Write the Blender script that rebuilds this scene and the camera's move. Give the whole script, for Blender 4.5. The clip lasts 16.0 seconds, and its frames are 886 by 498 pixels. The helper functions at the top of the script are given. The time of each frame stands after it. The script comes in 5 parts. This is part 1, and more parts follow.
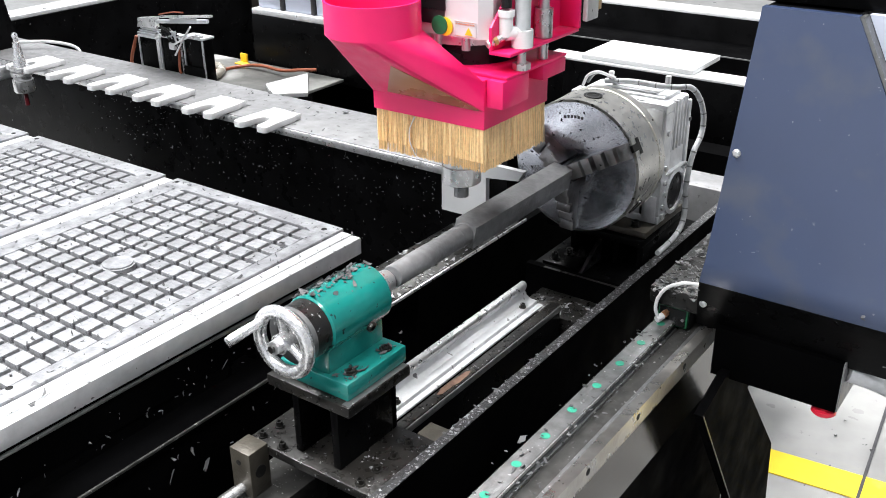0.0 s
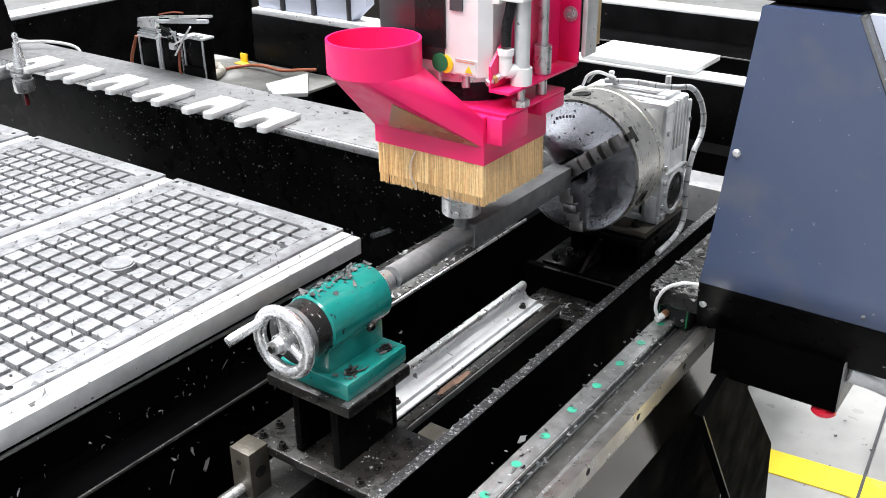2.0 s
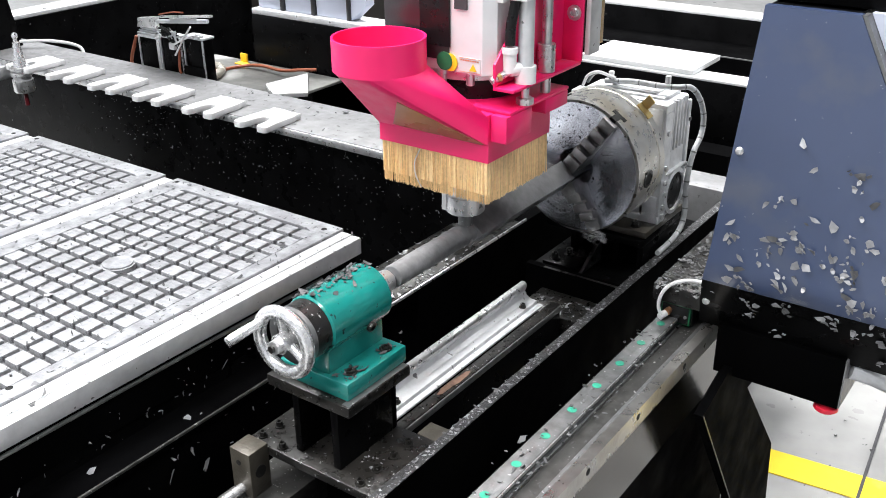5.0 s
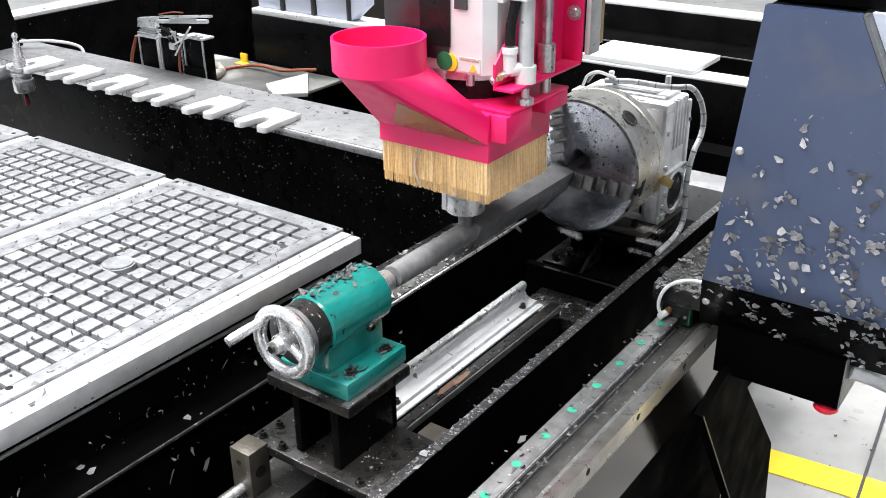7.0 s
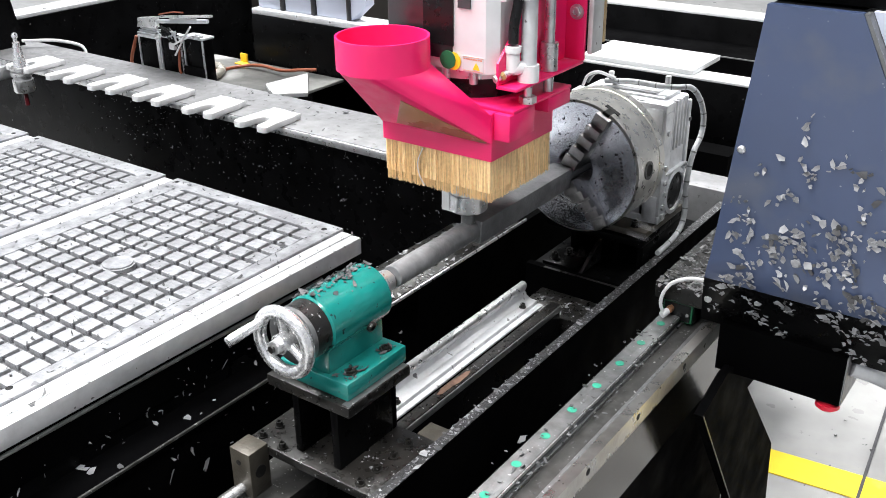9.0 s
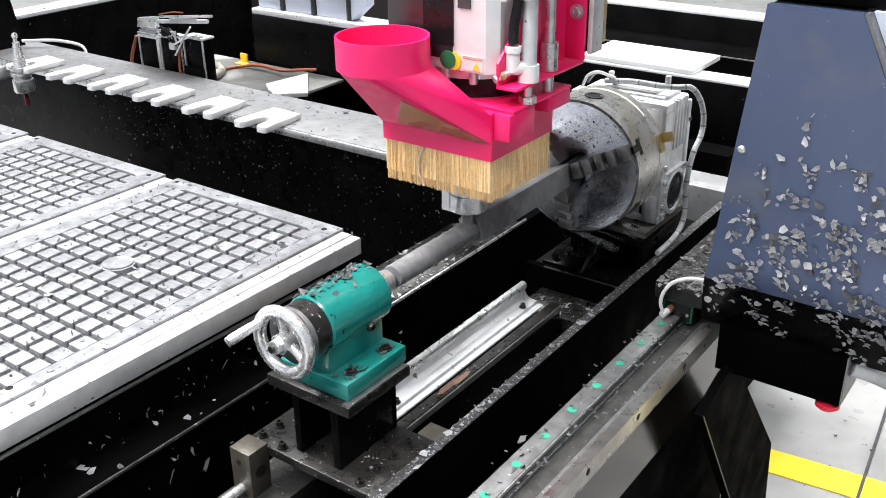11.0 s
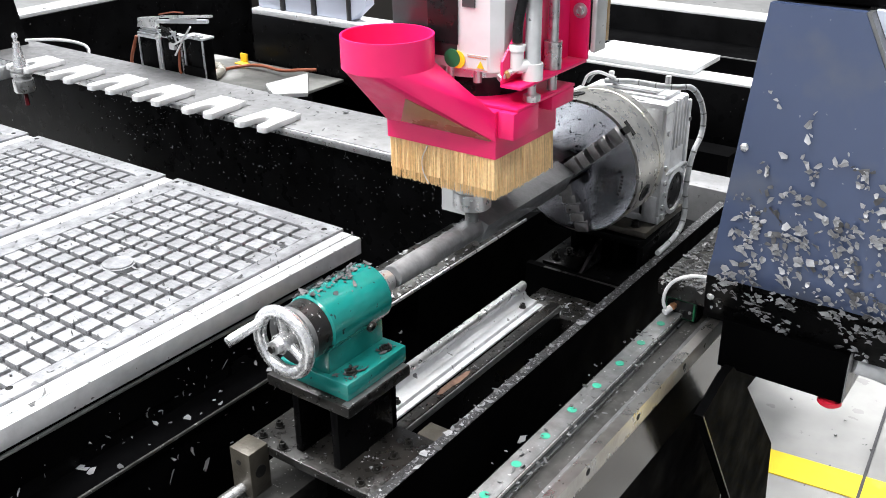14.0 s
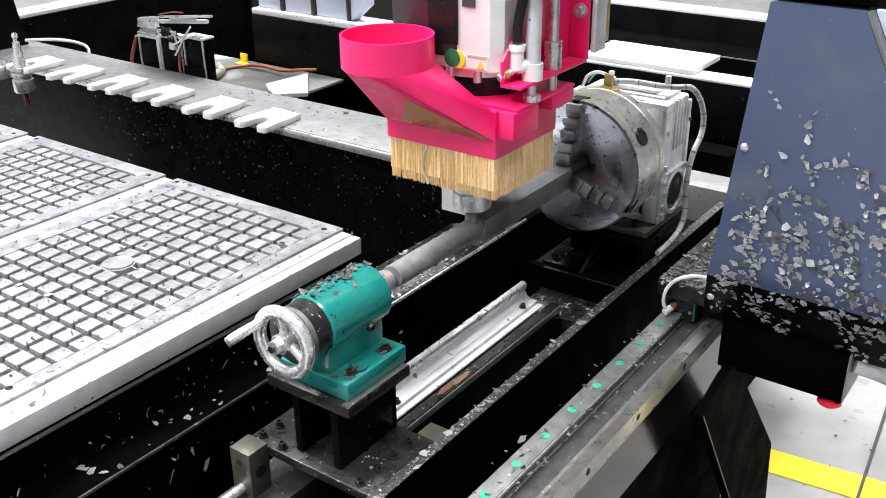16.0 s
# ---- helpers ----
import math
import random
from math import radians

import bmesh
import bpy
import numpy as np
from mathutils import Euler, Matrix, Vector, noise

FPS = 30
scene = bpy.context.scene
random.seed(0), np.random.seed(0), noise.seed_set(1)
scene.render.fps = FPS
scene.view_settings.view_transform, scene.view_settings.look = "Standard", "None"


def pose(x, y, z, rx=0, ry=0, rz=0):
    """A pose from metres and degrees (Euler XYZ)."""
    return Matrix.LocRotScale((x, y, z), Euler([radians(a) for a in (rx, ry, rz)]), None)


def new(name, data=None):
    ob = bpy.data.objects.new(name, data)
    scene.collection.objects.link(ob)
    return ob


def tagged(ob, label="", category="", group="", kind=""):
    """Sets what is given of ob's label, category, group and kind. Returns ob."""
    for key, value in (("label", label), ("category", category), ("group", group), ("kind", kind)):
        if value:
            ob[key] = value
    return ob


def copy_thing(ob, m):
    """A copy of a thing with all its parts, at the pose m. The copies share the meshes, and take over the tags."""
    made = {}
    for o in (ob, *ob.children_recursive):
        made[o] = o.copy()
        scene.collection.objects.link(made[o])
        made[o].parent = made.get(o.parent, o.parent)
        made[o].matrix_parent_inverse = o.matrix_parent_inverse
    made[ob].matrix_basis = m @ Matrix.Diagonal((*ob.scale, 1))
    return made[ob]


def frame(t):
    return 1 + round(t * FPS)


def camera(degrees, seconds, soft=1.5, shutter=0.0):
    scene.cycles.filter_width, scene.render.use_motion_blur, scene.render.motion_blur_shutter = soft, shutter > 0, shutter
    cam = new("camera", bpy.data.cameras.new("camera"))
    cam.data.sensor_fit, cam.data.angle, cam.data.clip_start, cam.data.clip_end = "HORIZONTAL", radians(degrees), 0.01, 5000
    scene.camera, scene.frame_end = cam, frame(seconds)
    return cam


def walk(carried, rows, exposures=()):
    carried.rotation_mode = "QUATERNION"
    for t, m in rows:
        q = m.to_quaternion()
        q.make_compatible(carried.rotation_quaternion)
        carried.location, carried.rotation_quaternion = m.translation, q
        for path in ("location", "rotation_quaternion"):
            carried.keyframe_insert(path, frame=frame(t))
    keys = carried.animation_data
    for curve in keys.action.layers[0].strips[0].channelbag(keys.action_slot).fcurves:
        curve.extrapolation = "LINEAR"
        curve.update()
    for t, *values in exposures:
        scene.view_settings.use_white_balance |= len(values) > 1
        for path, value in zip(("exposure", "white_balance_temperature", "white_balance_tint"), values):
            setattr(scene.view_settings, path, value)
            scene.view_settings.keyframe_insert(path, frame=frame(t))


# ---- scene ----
AX, AZ = -0.666, 1.068          # rotary axis: runs along y at this x and height
FACE_Y = 1.268                  # front face of the chuck
ZT = 0.985                      # top of the vacuum table
PITCH = 0.033                   # pitch of the table's small squares
RAIL_X, RAIL_Z = -0.424, 0.961  # gantry rail

# ---- camera: stands still ----
cam = camera(48.94, 16.0, soft=0.95, shutter=0.5)
EYE = pose(0, 0, 1.6, 64.717, 0.5934, 35.691)
walk(cam, [(0.0, EYE), (16.0, EYE)])

# ---- light: a closed workshop hall; its rows of lamps are added out of view ----
world = bpy.data.worlds.new("hall_air")
scene.world = world
world.use_nodes = True
world.node_tree.nodes["Background"].inputs[0].default_value = (0.75, 0.82, 1.0, 1)
world.node_tree.nodes["Background"].inputs[1].default_value = 0.02
scene.view_settings.exposure = 0.24
# added lamps: x, y and power chosen to brighten the machine's faces
LAMPS = [(-4.2, 0.6, 330), (-4.2, 4.2, 300), (-1.7, 0.6, 210), (-1.4, 4.2, 260), (1.6, 0.8, 110), (1.6, 4.6, 150), (-3.1, -0.5, 230), (-0.5, -3.4, 300)]
for lx, ly, power in LAMPS:
    lamp = new("ceiling_lamp_light", bpy.data.lights.new("ceiling_lamp_light", "AREA"))
    lamp.data.shape, lamp.data.size, lamp.data.size_y, lamp.data.energy = "RECTANGLE", 0.9, 2.6, power
    lamp.data.color = (0.985, 0.985, 0.975)
    lamp.matrix_world = pose(lx, ly, 5.86)


# ---- materials ----
def mat(name, color, rough=0.5, metal=0.0, vary=0.25, scale=30.0, bump=0.0, bump_scale=200.0, speck=None, speck_scale=60.0, speck_cut=0.7,
        stain=None, stain_scale=4.0, stain_cut=0.6, glow=0.0, coat=0.0, transmission=0.0, island=0.0, spec=0.5, turned=0.0, apart=0.0):
    m = bpy.data.materials.new(name)
    m.use_nodes = True
    t = m.node_tree
    b = t.nodes["Principled BSDF"]
    b.inputs["Roughness"].default_value, b.inputs["Metallic"].default_value = rough, metal
    b.inputs["Specular IOR Level"].default_value = spec
    b.inputs["Coat Weight"].default_value, b.inputs["Transmission Weight"].default_value = coat, transmission
    b.inputs["Coat Roughness"].default_value = rough * 0.7
    geo = t.nodes.new("ShaderNodeNewGeometry")
    tex = t.nodes.new("ShaderNodeTexCoord")
    where = tex.outputs["Object"]

    def cloud(sc, detail=4.0):
        n = t.nodes.new("ShaderNodeTexNoise")
        n.inputs["Scale"].default_value, n.inputs["Detail"].default_value = sc, detail
        t.links.new(where, n.inputs["Vector"])
        return n.outputs["Fac"]

    def remap(v, a, c, lo, hi):
        n = t.nodes.new("ShaderNodeMapRange")
        for k, x in zip(("From Min", "From Max", "To Min", "To Max"), (a, c, lo, hi)):
            n.inputs[k].default_value = x
        t.links.new(v, n.inputs["Value"])
        return n.outputs["Result"]

    def blend(fac, a, c):
        n = t.nodes.new("ShaderNodeMix")
        n.data_type = "RGBA"
        t.links.new(fac, n.inputs[0])
        for sock, v in ((n.inputs[6], a), (n.inputs[7], c)):
            if isinstance(v, tuple):
                sock.default_value = (*v, 1)
            else:
                t.links.new(v, sock)
        return n.outputs[2]

    dark = tuple(c * (1 - vary) for c in color)
    light = tuple(min(1, c * (1 + vary * 0.6)) for c in color)
    col = blend(remap(cloud(scale), 0.3, 0.7, 0, 1), dark, light)
    if stain:
        col = blend(remap(cloud(stain_scale, 6.0), stain_cut, stain_cut + 0.12, 0, 0.8), col, stain)
    if speck:
        col = blend(remap(cloud(speck_scale, 2.0), speck_cut, speck_cut + 0.03, 0, 1), col, speck)
    if island:
        n = t.nodes.new("ShaderNodeHueSaturation")
        t.links.new(remap(geo.outputs["Random Per Island"], 0, 1, 1 - island, 1 + island), n.inputs["Value"])
        t.links.new(col, n.inputs["Color"])
        col = n.outputs[0]
    if apart:
        info, n = t.nodes.new("ShaderNodeObjectInfo"), t.nodes.new("ShaderNodeHueSaturation")
        t.links.new(remap(info.outputs["Random"], 0, 1, 1 - apart, 1 + apart), n.inputs["Value"])
        t.links.new(col, n.inputs["Color"])
        col = n.outputs[0]
    t.links.new(col, b.inputs["Base Color"])
    t.links.new(remap(cloud(scale * 2.3), 0.3, 0.7, max(0.03, rough * 0.8), min(1, rough * 1.25)), b.inputs["Roughness"])
    if bump:
        n = t.nodes.new("ShaderNodeBump")
        n.inputs["Strength"].default_value, n.inputs["Distance"].default_value = bump, 0.002
        t.links.new(cloud(bump_scale), n.inputs["Height"])
        t.links.new(n.outputs[0], b.inputs["Normal"])
    if turned:
        n = t.nodes.new("ShaderNodeTangent")
        n.direction_type, n.axis = "RADIAL", "Y"
        t.links.new(n.outputs[0], b.inputs["Tangent"])
        b.inputs["Anisotropic"].default_value, b.inputs["Anisotropic Rotation"].default_value = turned, 0.0
    if glow:
        b.inputs["Emission Color"].default_value, b.inputs["Emission Strength"].default_value = (*color, 1), glow
    return m


BLACK = mat("black_paint", (0.0032, 0.0032, 0.0035), 0.3, spec=0.045, vary=0.5, scale=14, bump=0.08, bump_scale=160, speck=(0.2, 0.2, 0.2), speck_scale=130, speck_cut=0.74)
# glossless near-black: deep shade painted into the colour of black parts
DARK = mat("shade_deepened_black", (0.0015, 0.0015, 0.0017), 0.7, spec=0.01, vary=0.5, scale=9)
# greasy steel; the pale specks paint wet highlights into its colour
GREASY = mat("greasy_black_steel", (0.012, 0.0115, 0.011), 0.3, spec=0.45, vary=0.5, scale=40, bump=0.3, bump_scale=180, speck=(0.36, 0.36, 0.37), speck_scale=190, speck_cut=0.69,
             stain=(0.022, 0.02, 0.018), stain_scale=22, stain_cut=0.5)
SWARFY = mat("swarf_covered_steel", (0.035, 0.035, 0.037), 0.42, vary=0.6, scale=160, bump=0.9, bump_scale=300, speck=(0.34, 0.34, 0.36), speck_scale=260, speck_cut=0.6)
NAVY = mat("navy_grey_powder_coat", (0.046, 0.068, 0.138), 0.36, coat=0.75, vary=0.14, scale=5, bump=0.07, bump_scale=700, speck=(0.2, 0.22, 0.27), speck_scale=150, speck_cut=0.745,
           stain=(0.075, 0.088, 0.125), stain_scale=9, stain_cut=0.57)
PANEL = mat("grey_table_board", (0.26, 0.265, 0.28), 0.4, vary=0.4, scale=55, bump=0.3, bump_scale=260, speck=(0.11, 0.11, 0.12), speck_scale=85, speck_cut=0.66,
            stain=(0.19, 0.19, 0.205), stain_scale=14, stain_cut=0.55)
# board grey darkened to paint the shade inside grooves and channel
GROOVE = mat("groove_shade_grey", (0.1, 0.1, 0.107), 0.55, vary=0.4, scale=60, speck=(0.05, 0.05, 0.06), speck_scale=90, speck_cut=0.64)
TILE = mat("grey_table_square", (0.27, 0.275, 0.29), 0.38, vary=0.4, scale=70, bump=0.4, bump_scale=300, speck=(0.12, 0.12, 0.13), speck_scale=110, speck_cut=0.65, apart=0.16)
ALU = mat("worn_aluminium", (0.72, 0.73, 0.75), 0.42, 0.45, vary=0.14, scale=45, bump=0.15, bump_scale=260, speck=(0.2, 0.2, 0.21), speck_scale=90, speck_cut=0.7)
CAST = mat("cast_aluminium", (0.76, 0.77, 0.79), 0.45, 0.45, vary=0.18, scale=50, bump=0.3, bump_scale=320, stain=(0.4, 0.4, 0.4), stain_scale=25, stain_cut=0.6)
STEEL = mat("bright_ground_steel", (0.7, 0.7, 0.71), 0.3, 0.75, vary=0.2, scale=60, bump=0.1, bump_scale=300, stain=(0.3, 0.3, 0.3), stain_scale=30, stain_cut=0.6)
RAILSTEEL = mat("rail_steel", (0.21, 0.213, 0.216), 0.36, 0.6, vary=0.3, scale=60, bump=0.15, bump_scale=260, speck=(0.55, 0.55, 0.56), speck_scale=190, speck_cut=0.69)
RAILDULL = mat("dull_machined_steel", (0.065, 0.064, 0.062), 0.38, 0.3, vary=0.4, scale=60, speck=(0.4, 0.4, 0.4), speck_scale=190, speck_cut=0.68)
CHROME = mat("cast_chrome", (0.85, 0.85, 0.86), 0.24, 0.75, vary=0.12, scale=60, bump=0.5, bump_scale=90, stain=(0.45, 0.45, 0.46), stain_scale=40, stain_cut=0.58)
CHUCK = mat("turned_chuck_steel", (0.74, 0.76, 0.83), 0.2, 1.0, turned=0.9, vary=0.18, scale=30, bump=0.06, bump_scale=300, speck=(0.02, 0.02, 0.025), speck_scale=165, speck_cut=0.625,
            stain=(0.5, 0.5, 0.52), stain_scale=14, stain_cut=0.66)
CHUCKSIDE = mat("ground_chuck_rim", (0.78, 0.76, 0.72), 0.3, 0.95, vary=0.14, scale=40, turned=0.6, speck=(0.05, 0.045, 0.04), speck_scale=75, speck_cut=0.72, stain=(0.55, 0.48, 0.36), stain_scale=10, stain_cut=0.6)
JAW = mat("hardened_jaw_steel", (0.3, 0.29, 0.29), 0.34, 0.85, vary=0.45, scale=45, bump=0.3, bump_scale=160, speck=(0.6, 0.6, 0.6), speck_scale=90, speck_cut=0.68)
TEAL = mat("teal_machine_enamel", (0.012, 0.23, 0.205), 0.2, vary=0.3, scale=12, bump=0.6, bump_scale=55, coat=0.7, speck=(0.02, 0.06, 0.055), speck_scale=120, speck_cut=0.69,
           stain=(0.03, 0.22, 0.2), stain_scale=25, stain_cut=0.58)
PINK = mat("magenta_plastic", (0.86, 0.012, 0.14), 0.38, vary=0.06, scale=20, bump=0.05, bump_scale=300)
SMOKE = mat("see_through_brown_plastic", (0.34, 0.15, 0.075), 0.28, vary=0.15, scale=10)
BRISTLE = mat("tan_bristle", (0.95, 0.66, 0.34), 0.45, vary=0.14, scale=220, island=0.22)
# tray grey lowered to paint in shadow, with paler patches left
TRAY = mat("shade_darkened_tray", (0.1, 0.1, 0.095), 0.55, 0.2, vary=0.45, scale=12, stain=(0.34, 0.34, 0.33), stain_scale=7, stain_cut=0.52)
PLATE = mat("worn_pale_grey_plate", (0.22, 0.22, 0.228), 0.5, 0.2, vary=0.2, scale=30, bump=0.2, bump_scale=200, speck=(0.12, 0.12, 0.12), speck_scale=70, speck_cut=0.68, stain=(0.27, 0.27, 0.28), stain_scale=9, stain_cut=0.55)
WHITE = mat("white_plastic", (0.8, 0.8, 0.81), 0.45, vary=0.1, scale=40, bump=0.3, bump_scale=120)
BOARD = mat("white_board", (0.6, 0.61, 0.62), 0.5, vary=0.08, scale=10)
RACK = mat("machined_rack_steel", (0.36, 0.35, 0.335), 0.3, 0.9, vary=0.25, scale=26, bump=0.15, bump_scale=240, stain=(0.2, 0.185, 0.165), stain_scale=9, stain_cut=0.55)
SLEEVE = mat("grey_ribbed_sleeve", (0.5, 0.51, 0.53), 0.45, vary=0.2, scale=60, bump=0.3, bump_scale=200)
CLEAR = mat("cloudy_clear_hose", (0.4, 0.38, 0.33), 0.25, transmission=0.2, vary=0.15)
SPINDLE = mat("satin_spindle_aluminium", (0.8, 0.8, 0.82), 0.4, 0.3, vary=0.06, scale=30)
MOTOR = mat("graphite_motor_housing", (0.03, 0.029, 0.032), 0.32, vary=0.2, scale=14, bump=0.08, bump_scale=300)
RUBBER = mat("black_rubber", (0.008, 0.008, 0.009), 0.3, vary=0.3, scale=40, spec=0.3)
BAR = mat("dark_grey_nylon_bar", (0.2, 0.2, 0.206), 0.36, vary=0.25, scale=40, bump=0.25, bump_scale=220, stain=(0.13, 0.13, 0.135), stain_scale=30, stain_cut=0.52)
TURNED = mat("freshly_turned_nylon", (0.21, 0.21, 0.217), 0.48, vary=0.25, scale=60, bump=0.4, bump_scale=180)
CHIP = mat("grey_nylon_chip", (0.25, 0.253, 0.265), 0.42, vary=0.3, scale=90, island=0.4, apart=0.3)
CHIPDARK = mat("dark_nylon_chip", (0.07, 0.07, 0.074), 0.55, vary=0.4, scale=90, island=0.45)
CAP = mat("green_rail_cap", (0.03, 0.29, 0.19), 0.45, vary=0.2, scale=120)
GREEN = mat("green_end_seal", (0.01, 0.12, 0.05), 0.4)
COPPER = mat("copper_fitting", (0.7, 0.36, 0.2), 0.35, 0.7)
BRASS = mat("brass_plate", (0.62, 0.47, 0.2), 0.35, 0.8, vary=0.15)
RED = mat("red_button_plastic", (0.75, 0.02, 0.05), 0.35)
YELLOW = mat("yellow_plastic", (0.9, 0.55, 0.02), 0.5)
ORANGE = mat("orange_cable", (0.3, 0.08, 0.035), 0.5)
GREYPANEL = mat("lavender_grey_panel", (0.5, 0.53, 0.64), 0.5, vary=0.08, scale=8)
GUNMETAL = mat("dark_side_plate", (0.06, 0.054, 0.046), 0.13, 0.85, vary=0.25, scale=7, bump=0.02, bump_scale=90, stain=(0.05, 0.046, 0.042), stain_scale=5, stain_cut=0.55)
BLOCKGREY = mat("dull_grey_steel", (0.085, 0.076, 0.062), 0.4, 0.35, vary=0.35, scale=40, bump=0.3, bump_scale=200, speck=(0.4, 0.4, 0.38), speck_scale=140, speck_cut=0.74)
BROWNWOOD = mat("brown_stained_plank", (0.15, 0.085, 0.06), 0.5, vary=0.7, scale=50, bump=0.4, bump_scale=160)
BROWNCOVER = mat("dark_brown_sheet", (0.02, 0.017, 0.014), 0.45, vary=0.4, scale=6)
CONCRETE = mat("sealed_concrete", (0.33, 0.328, 0.325), 0.34, vary=0.2, scale=5, bump=0.1, bump_scale=60, stain=(0.22, 0.215, 0.21), stain_scale=2.2, stain_cut=0.55, speck=(0.2, 0.2, 0.2), speck_scale=45, speck_cut=0.72)
LINE = mat("yellow_floor_paint", (0.85, 0.62, 0.03), 0.45, vary=0.12, scale=8, stain=(0.7, 0.55, 0.1), stain_scale=9, stain_cut=0.6)
WALL = mat("hall_wall_paint", (0.5, 0.52, 0.56), 0.8, vary=0.08, scale=2)
GLOWTUBE = mat("added_lamp_glow", (0.95, 0.98, 1.0), 0.5, glow=3.0)
PRINT = mat("dark_print", (0.05, 0.05, 0.055), 0.5)
DARKRED = mat("dark_red_steel", (0.16, 0.012, 0.02), 0.4)
GRIT = mat("grey_grit", (0.15, 0.15, 0.157), 0.45, vary=0.4, scale=120, island=0.6)
HOLE = mat("hole_black", (0.004, 0.004, 0.004), 0.9)


# ---- mesh tools ----
ORIGIN = {}


def box(bm, x0, x1, y0, y1, z0, z1, bev=0.0):
    v = bmesh.ops.create_cube(bm, size=1.0)["verts"]
    bmesh.ops.scale(bm, verts=v, vec=(x1 - x0, y1 - y0, z1 - z0))
    bmesh.ops.translate(bm, verts=v, vec=((x0 + x1) / 2, (y0 + y1) / 2, (z0 + z1) / 2))
    if bev:
        e = list({e for w in v for e in w.link_edges})
        bmesh.ops.bevel(bm, geom=e, offset=bev, segments=2, profile=0.5, affect="EDGES")


def cyl(bm, p0, p1, r0, r1=None, seg=24):
    p0, p1 = Vector(p0), Vector(p1)
    d = p1 - p0
    m = Matrix.Translation((p0 + p1) / 2) @ d.to_track_quat("Z", "Y").to_matrix().to_4x4()
    bmesh.ops.create_cone(bm, cap_ends=True, segments=seg, radius1=r0, radius2=r0 if r1 is None else r1, depth=d.length, matrix=m)


def lathe(bm, start, way, profile, seg=48):
    """profile: (radius, distance along way); open at the ends unless the radius is 0."""
    q = Vector(way).to_track_quat("Z", "Y")
    rings = []
    for r, s in profile:
        if r < 1e-6:
            rings.append([bm.verts.new(Vector(start) + q @ Vector((0, 0, s)))])
        else:
            rings.append([bm.verts.new(Vector(start) + q @ Vector((r * math.cos(2 * math.pi * k / seg), r * math.sin(2 * math.pi * k / seg), s))) for k in range(seg)])
    for a, b in zip(rings, rings[1:]):
        for k in range(seg):
            j = (k + 1) % seg
            if len(a) == 1:
                bm.faces.new((a[0], b[j], b[k]))
            elif len(b) == 1:
                bm.faces.new((a[k], a[j], b[0]))
            else:
                bm.faces.new((a[k], a[j], b[j], b[k]))


def prism(bm, poly, axis, a, b, bev=0.0):
    """A polygon of (u, v) drawn out along an axis: x (u=y, v=z), y (u=x, v=z) or z (u=x, v=y)."""
    def at(u, v, w):
        return {"x": (w, u, v), "y": (u, w, v), "z": (u, v, w)}[axis]
    lo = [bm.verts.new(at(u, v, a)) for u, v in poly]
    hi = [bm.verts.new(at(u, v, b)) for u, v in poly]
    n = len(poly)
    fs = [bm.faces.new(lo), bm.faces.new(hi)] + [bm.faces.new((lo[k], lo[(k + 1) % n], hi[(k + 1) % n], hi[k])) for k in range(n)]
    bmesh.ops.recalc_face_normals(bm, faces=fs)
    if bev:
        bmesh.ops.bevel(bm, geom=list({e for f in fs for e in f.edges}), offset=bev, segments=2, profile=0.5, affect="EDGES")


def smooth_path(pts, n=6):
    p = [Vector(q) for q in pts]
    p = [2 * p[0] - p[1]] + p + [2 * p[-1] - p[-2]]
    out = []
    for i in range(1, len(p) - 2):
        for k in range(n):
            t = k / n
            out.append(0.5 * (2 * p[i] + (p[i + 1] - p[i - 1]) * t + (2 * p[i - 1] - 5 * p[i] + 4 * p[i + 1] - p[i + 2]) * t * t + (3 * p[i] - p[i - 1] - 3 * p[i + 1] + p[i + 2]) * t ** 3))
    return out + [p[-2]]


def tube(bm, pts, r, seg=10, n=6):
    path = smooth_path(pts, n)
    up = Vector((0.123, 0.2, 0.97)).normalized()
    rings = []
    for i, q in enumerate(path):
        d = (path[min(i + 1, len(path) - 1)] - path[max(i - 1, 0)]).normalized()
        s = d.cross(up).normalized()
        w = s.cross(d)
        rings.append([bm.verts.new(q + r * (math.cos(2 * math.pi * k / seg) * s + math.sin(2 * math.pi * k / seg) * w)) for k in range(seg)])
    for a, b in zip(rings, rings[1:]):
        for k in range(seg):
            bm.faces.new((a[k], a[(k + 1) % seg], b[(k + 1) % seg], b[k]))
    bm.faces.new(rings[0][::-1]), bm.faces.new(rings[-1])


def hull(bm, pts):
    v = [bm.verts.new(p) for p in pts]
    r = bmesh.ops.convex_hull(bm, input=v)
    bmesh.ops.delete(bm, geom=[g for g in r["geom_interior"] if isinstance(g, bmesh.types.BMVert)], context="VERTS")


def finish(name, bm, material, origin, angle=0.6):
    bmesh.ops.recalc_face_normals(bm, faces=bm.faces)
    bmesh.ops.translate(bm, verts=bm.verts, vec=-Vector(origin))
    for f in bm.faces:
        f.smooth = True
    for e in bm.edges:
        e.smooth = len(e.link_faces) == 2 and e.calc_face_angle(0) < angle
    me = bpy.data.meshes.new(name)
    bm.to_mesh(me)
    bm.free()
    me.materials.append(material)
    return me


def thing(name, origin, label, category, group="", kind=""):
    ob = tagged(new(name), label, category, group, kind)
    ob.empty_display_size = 0.05
    ob.location = origin
    ORIGIN[ob.name] = Vector(origin)
    return ob


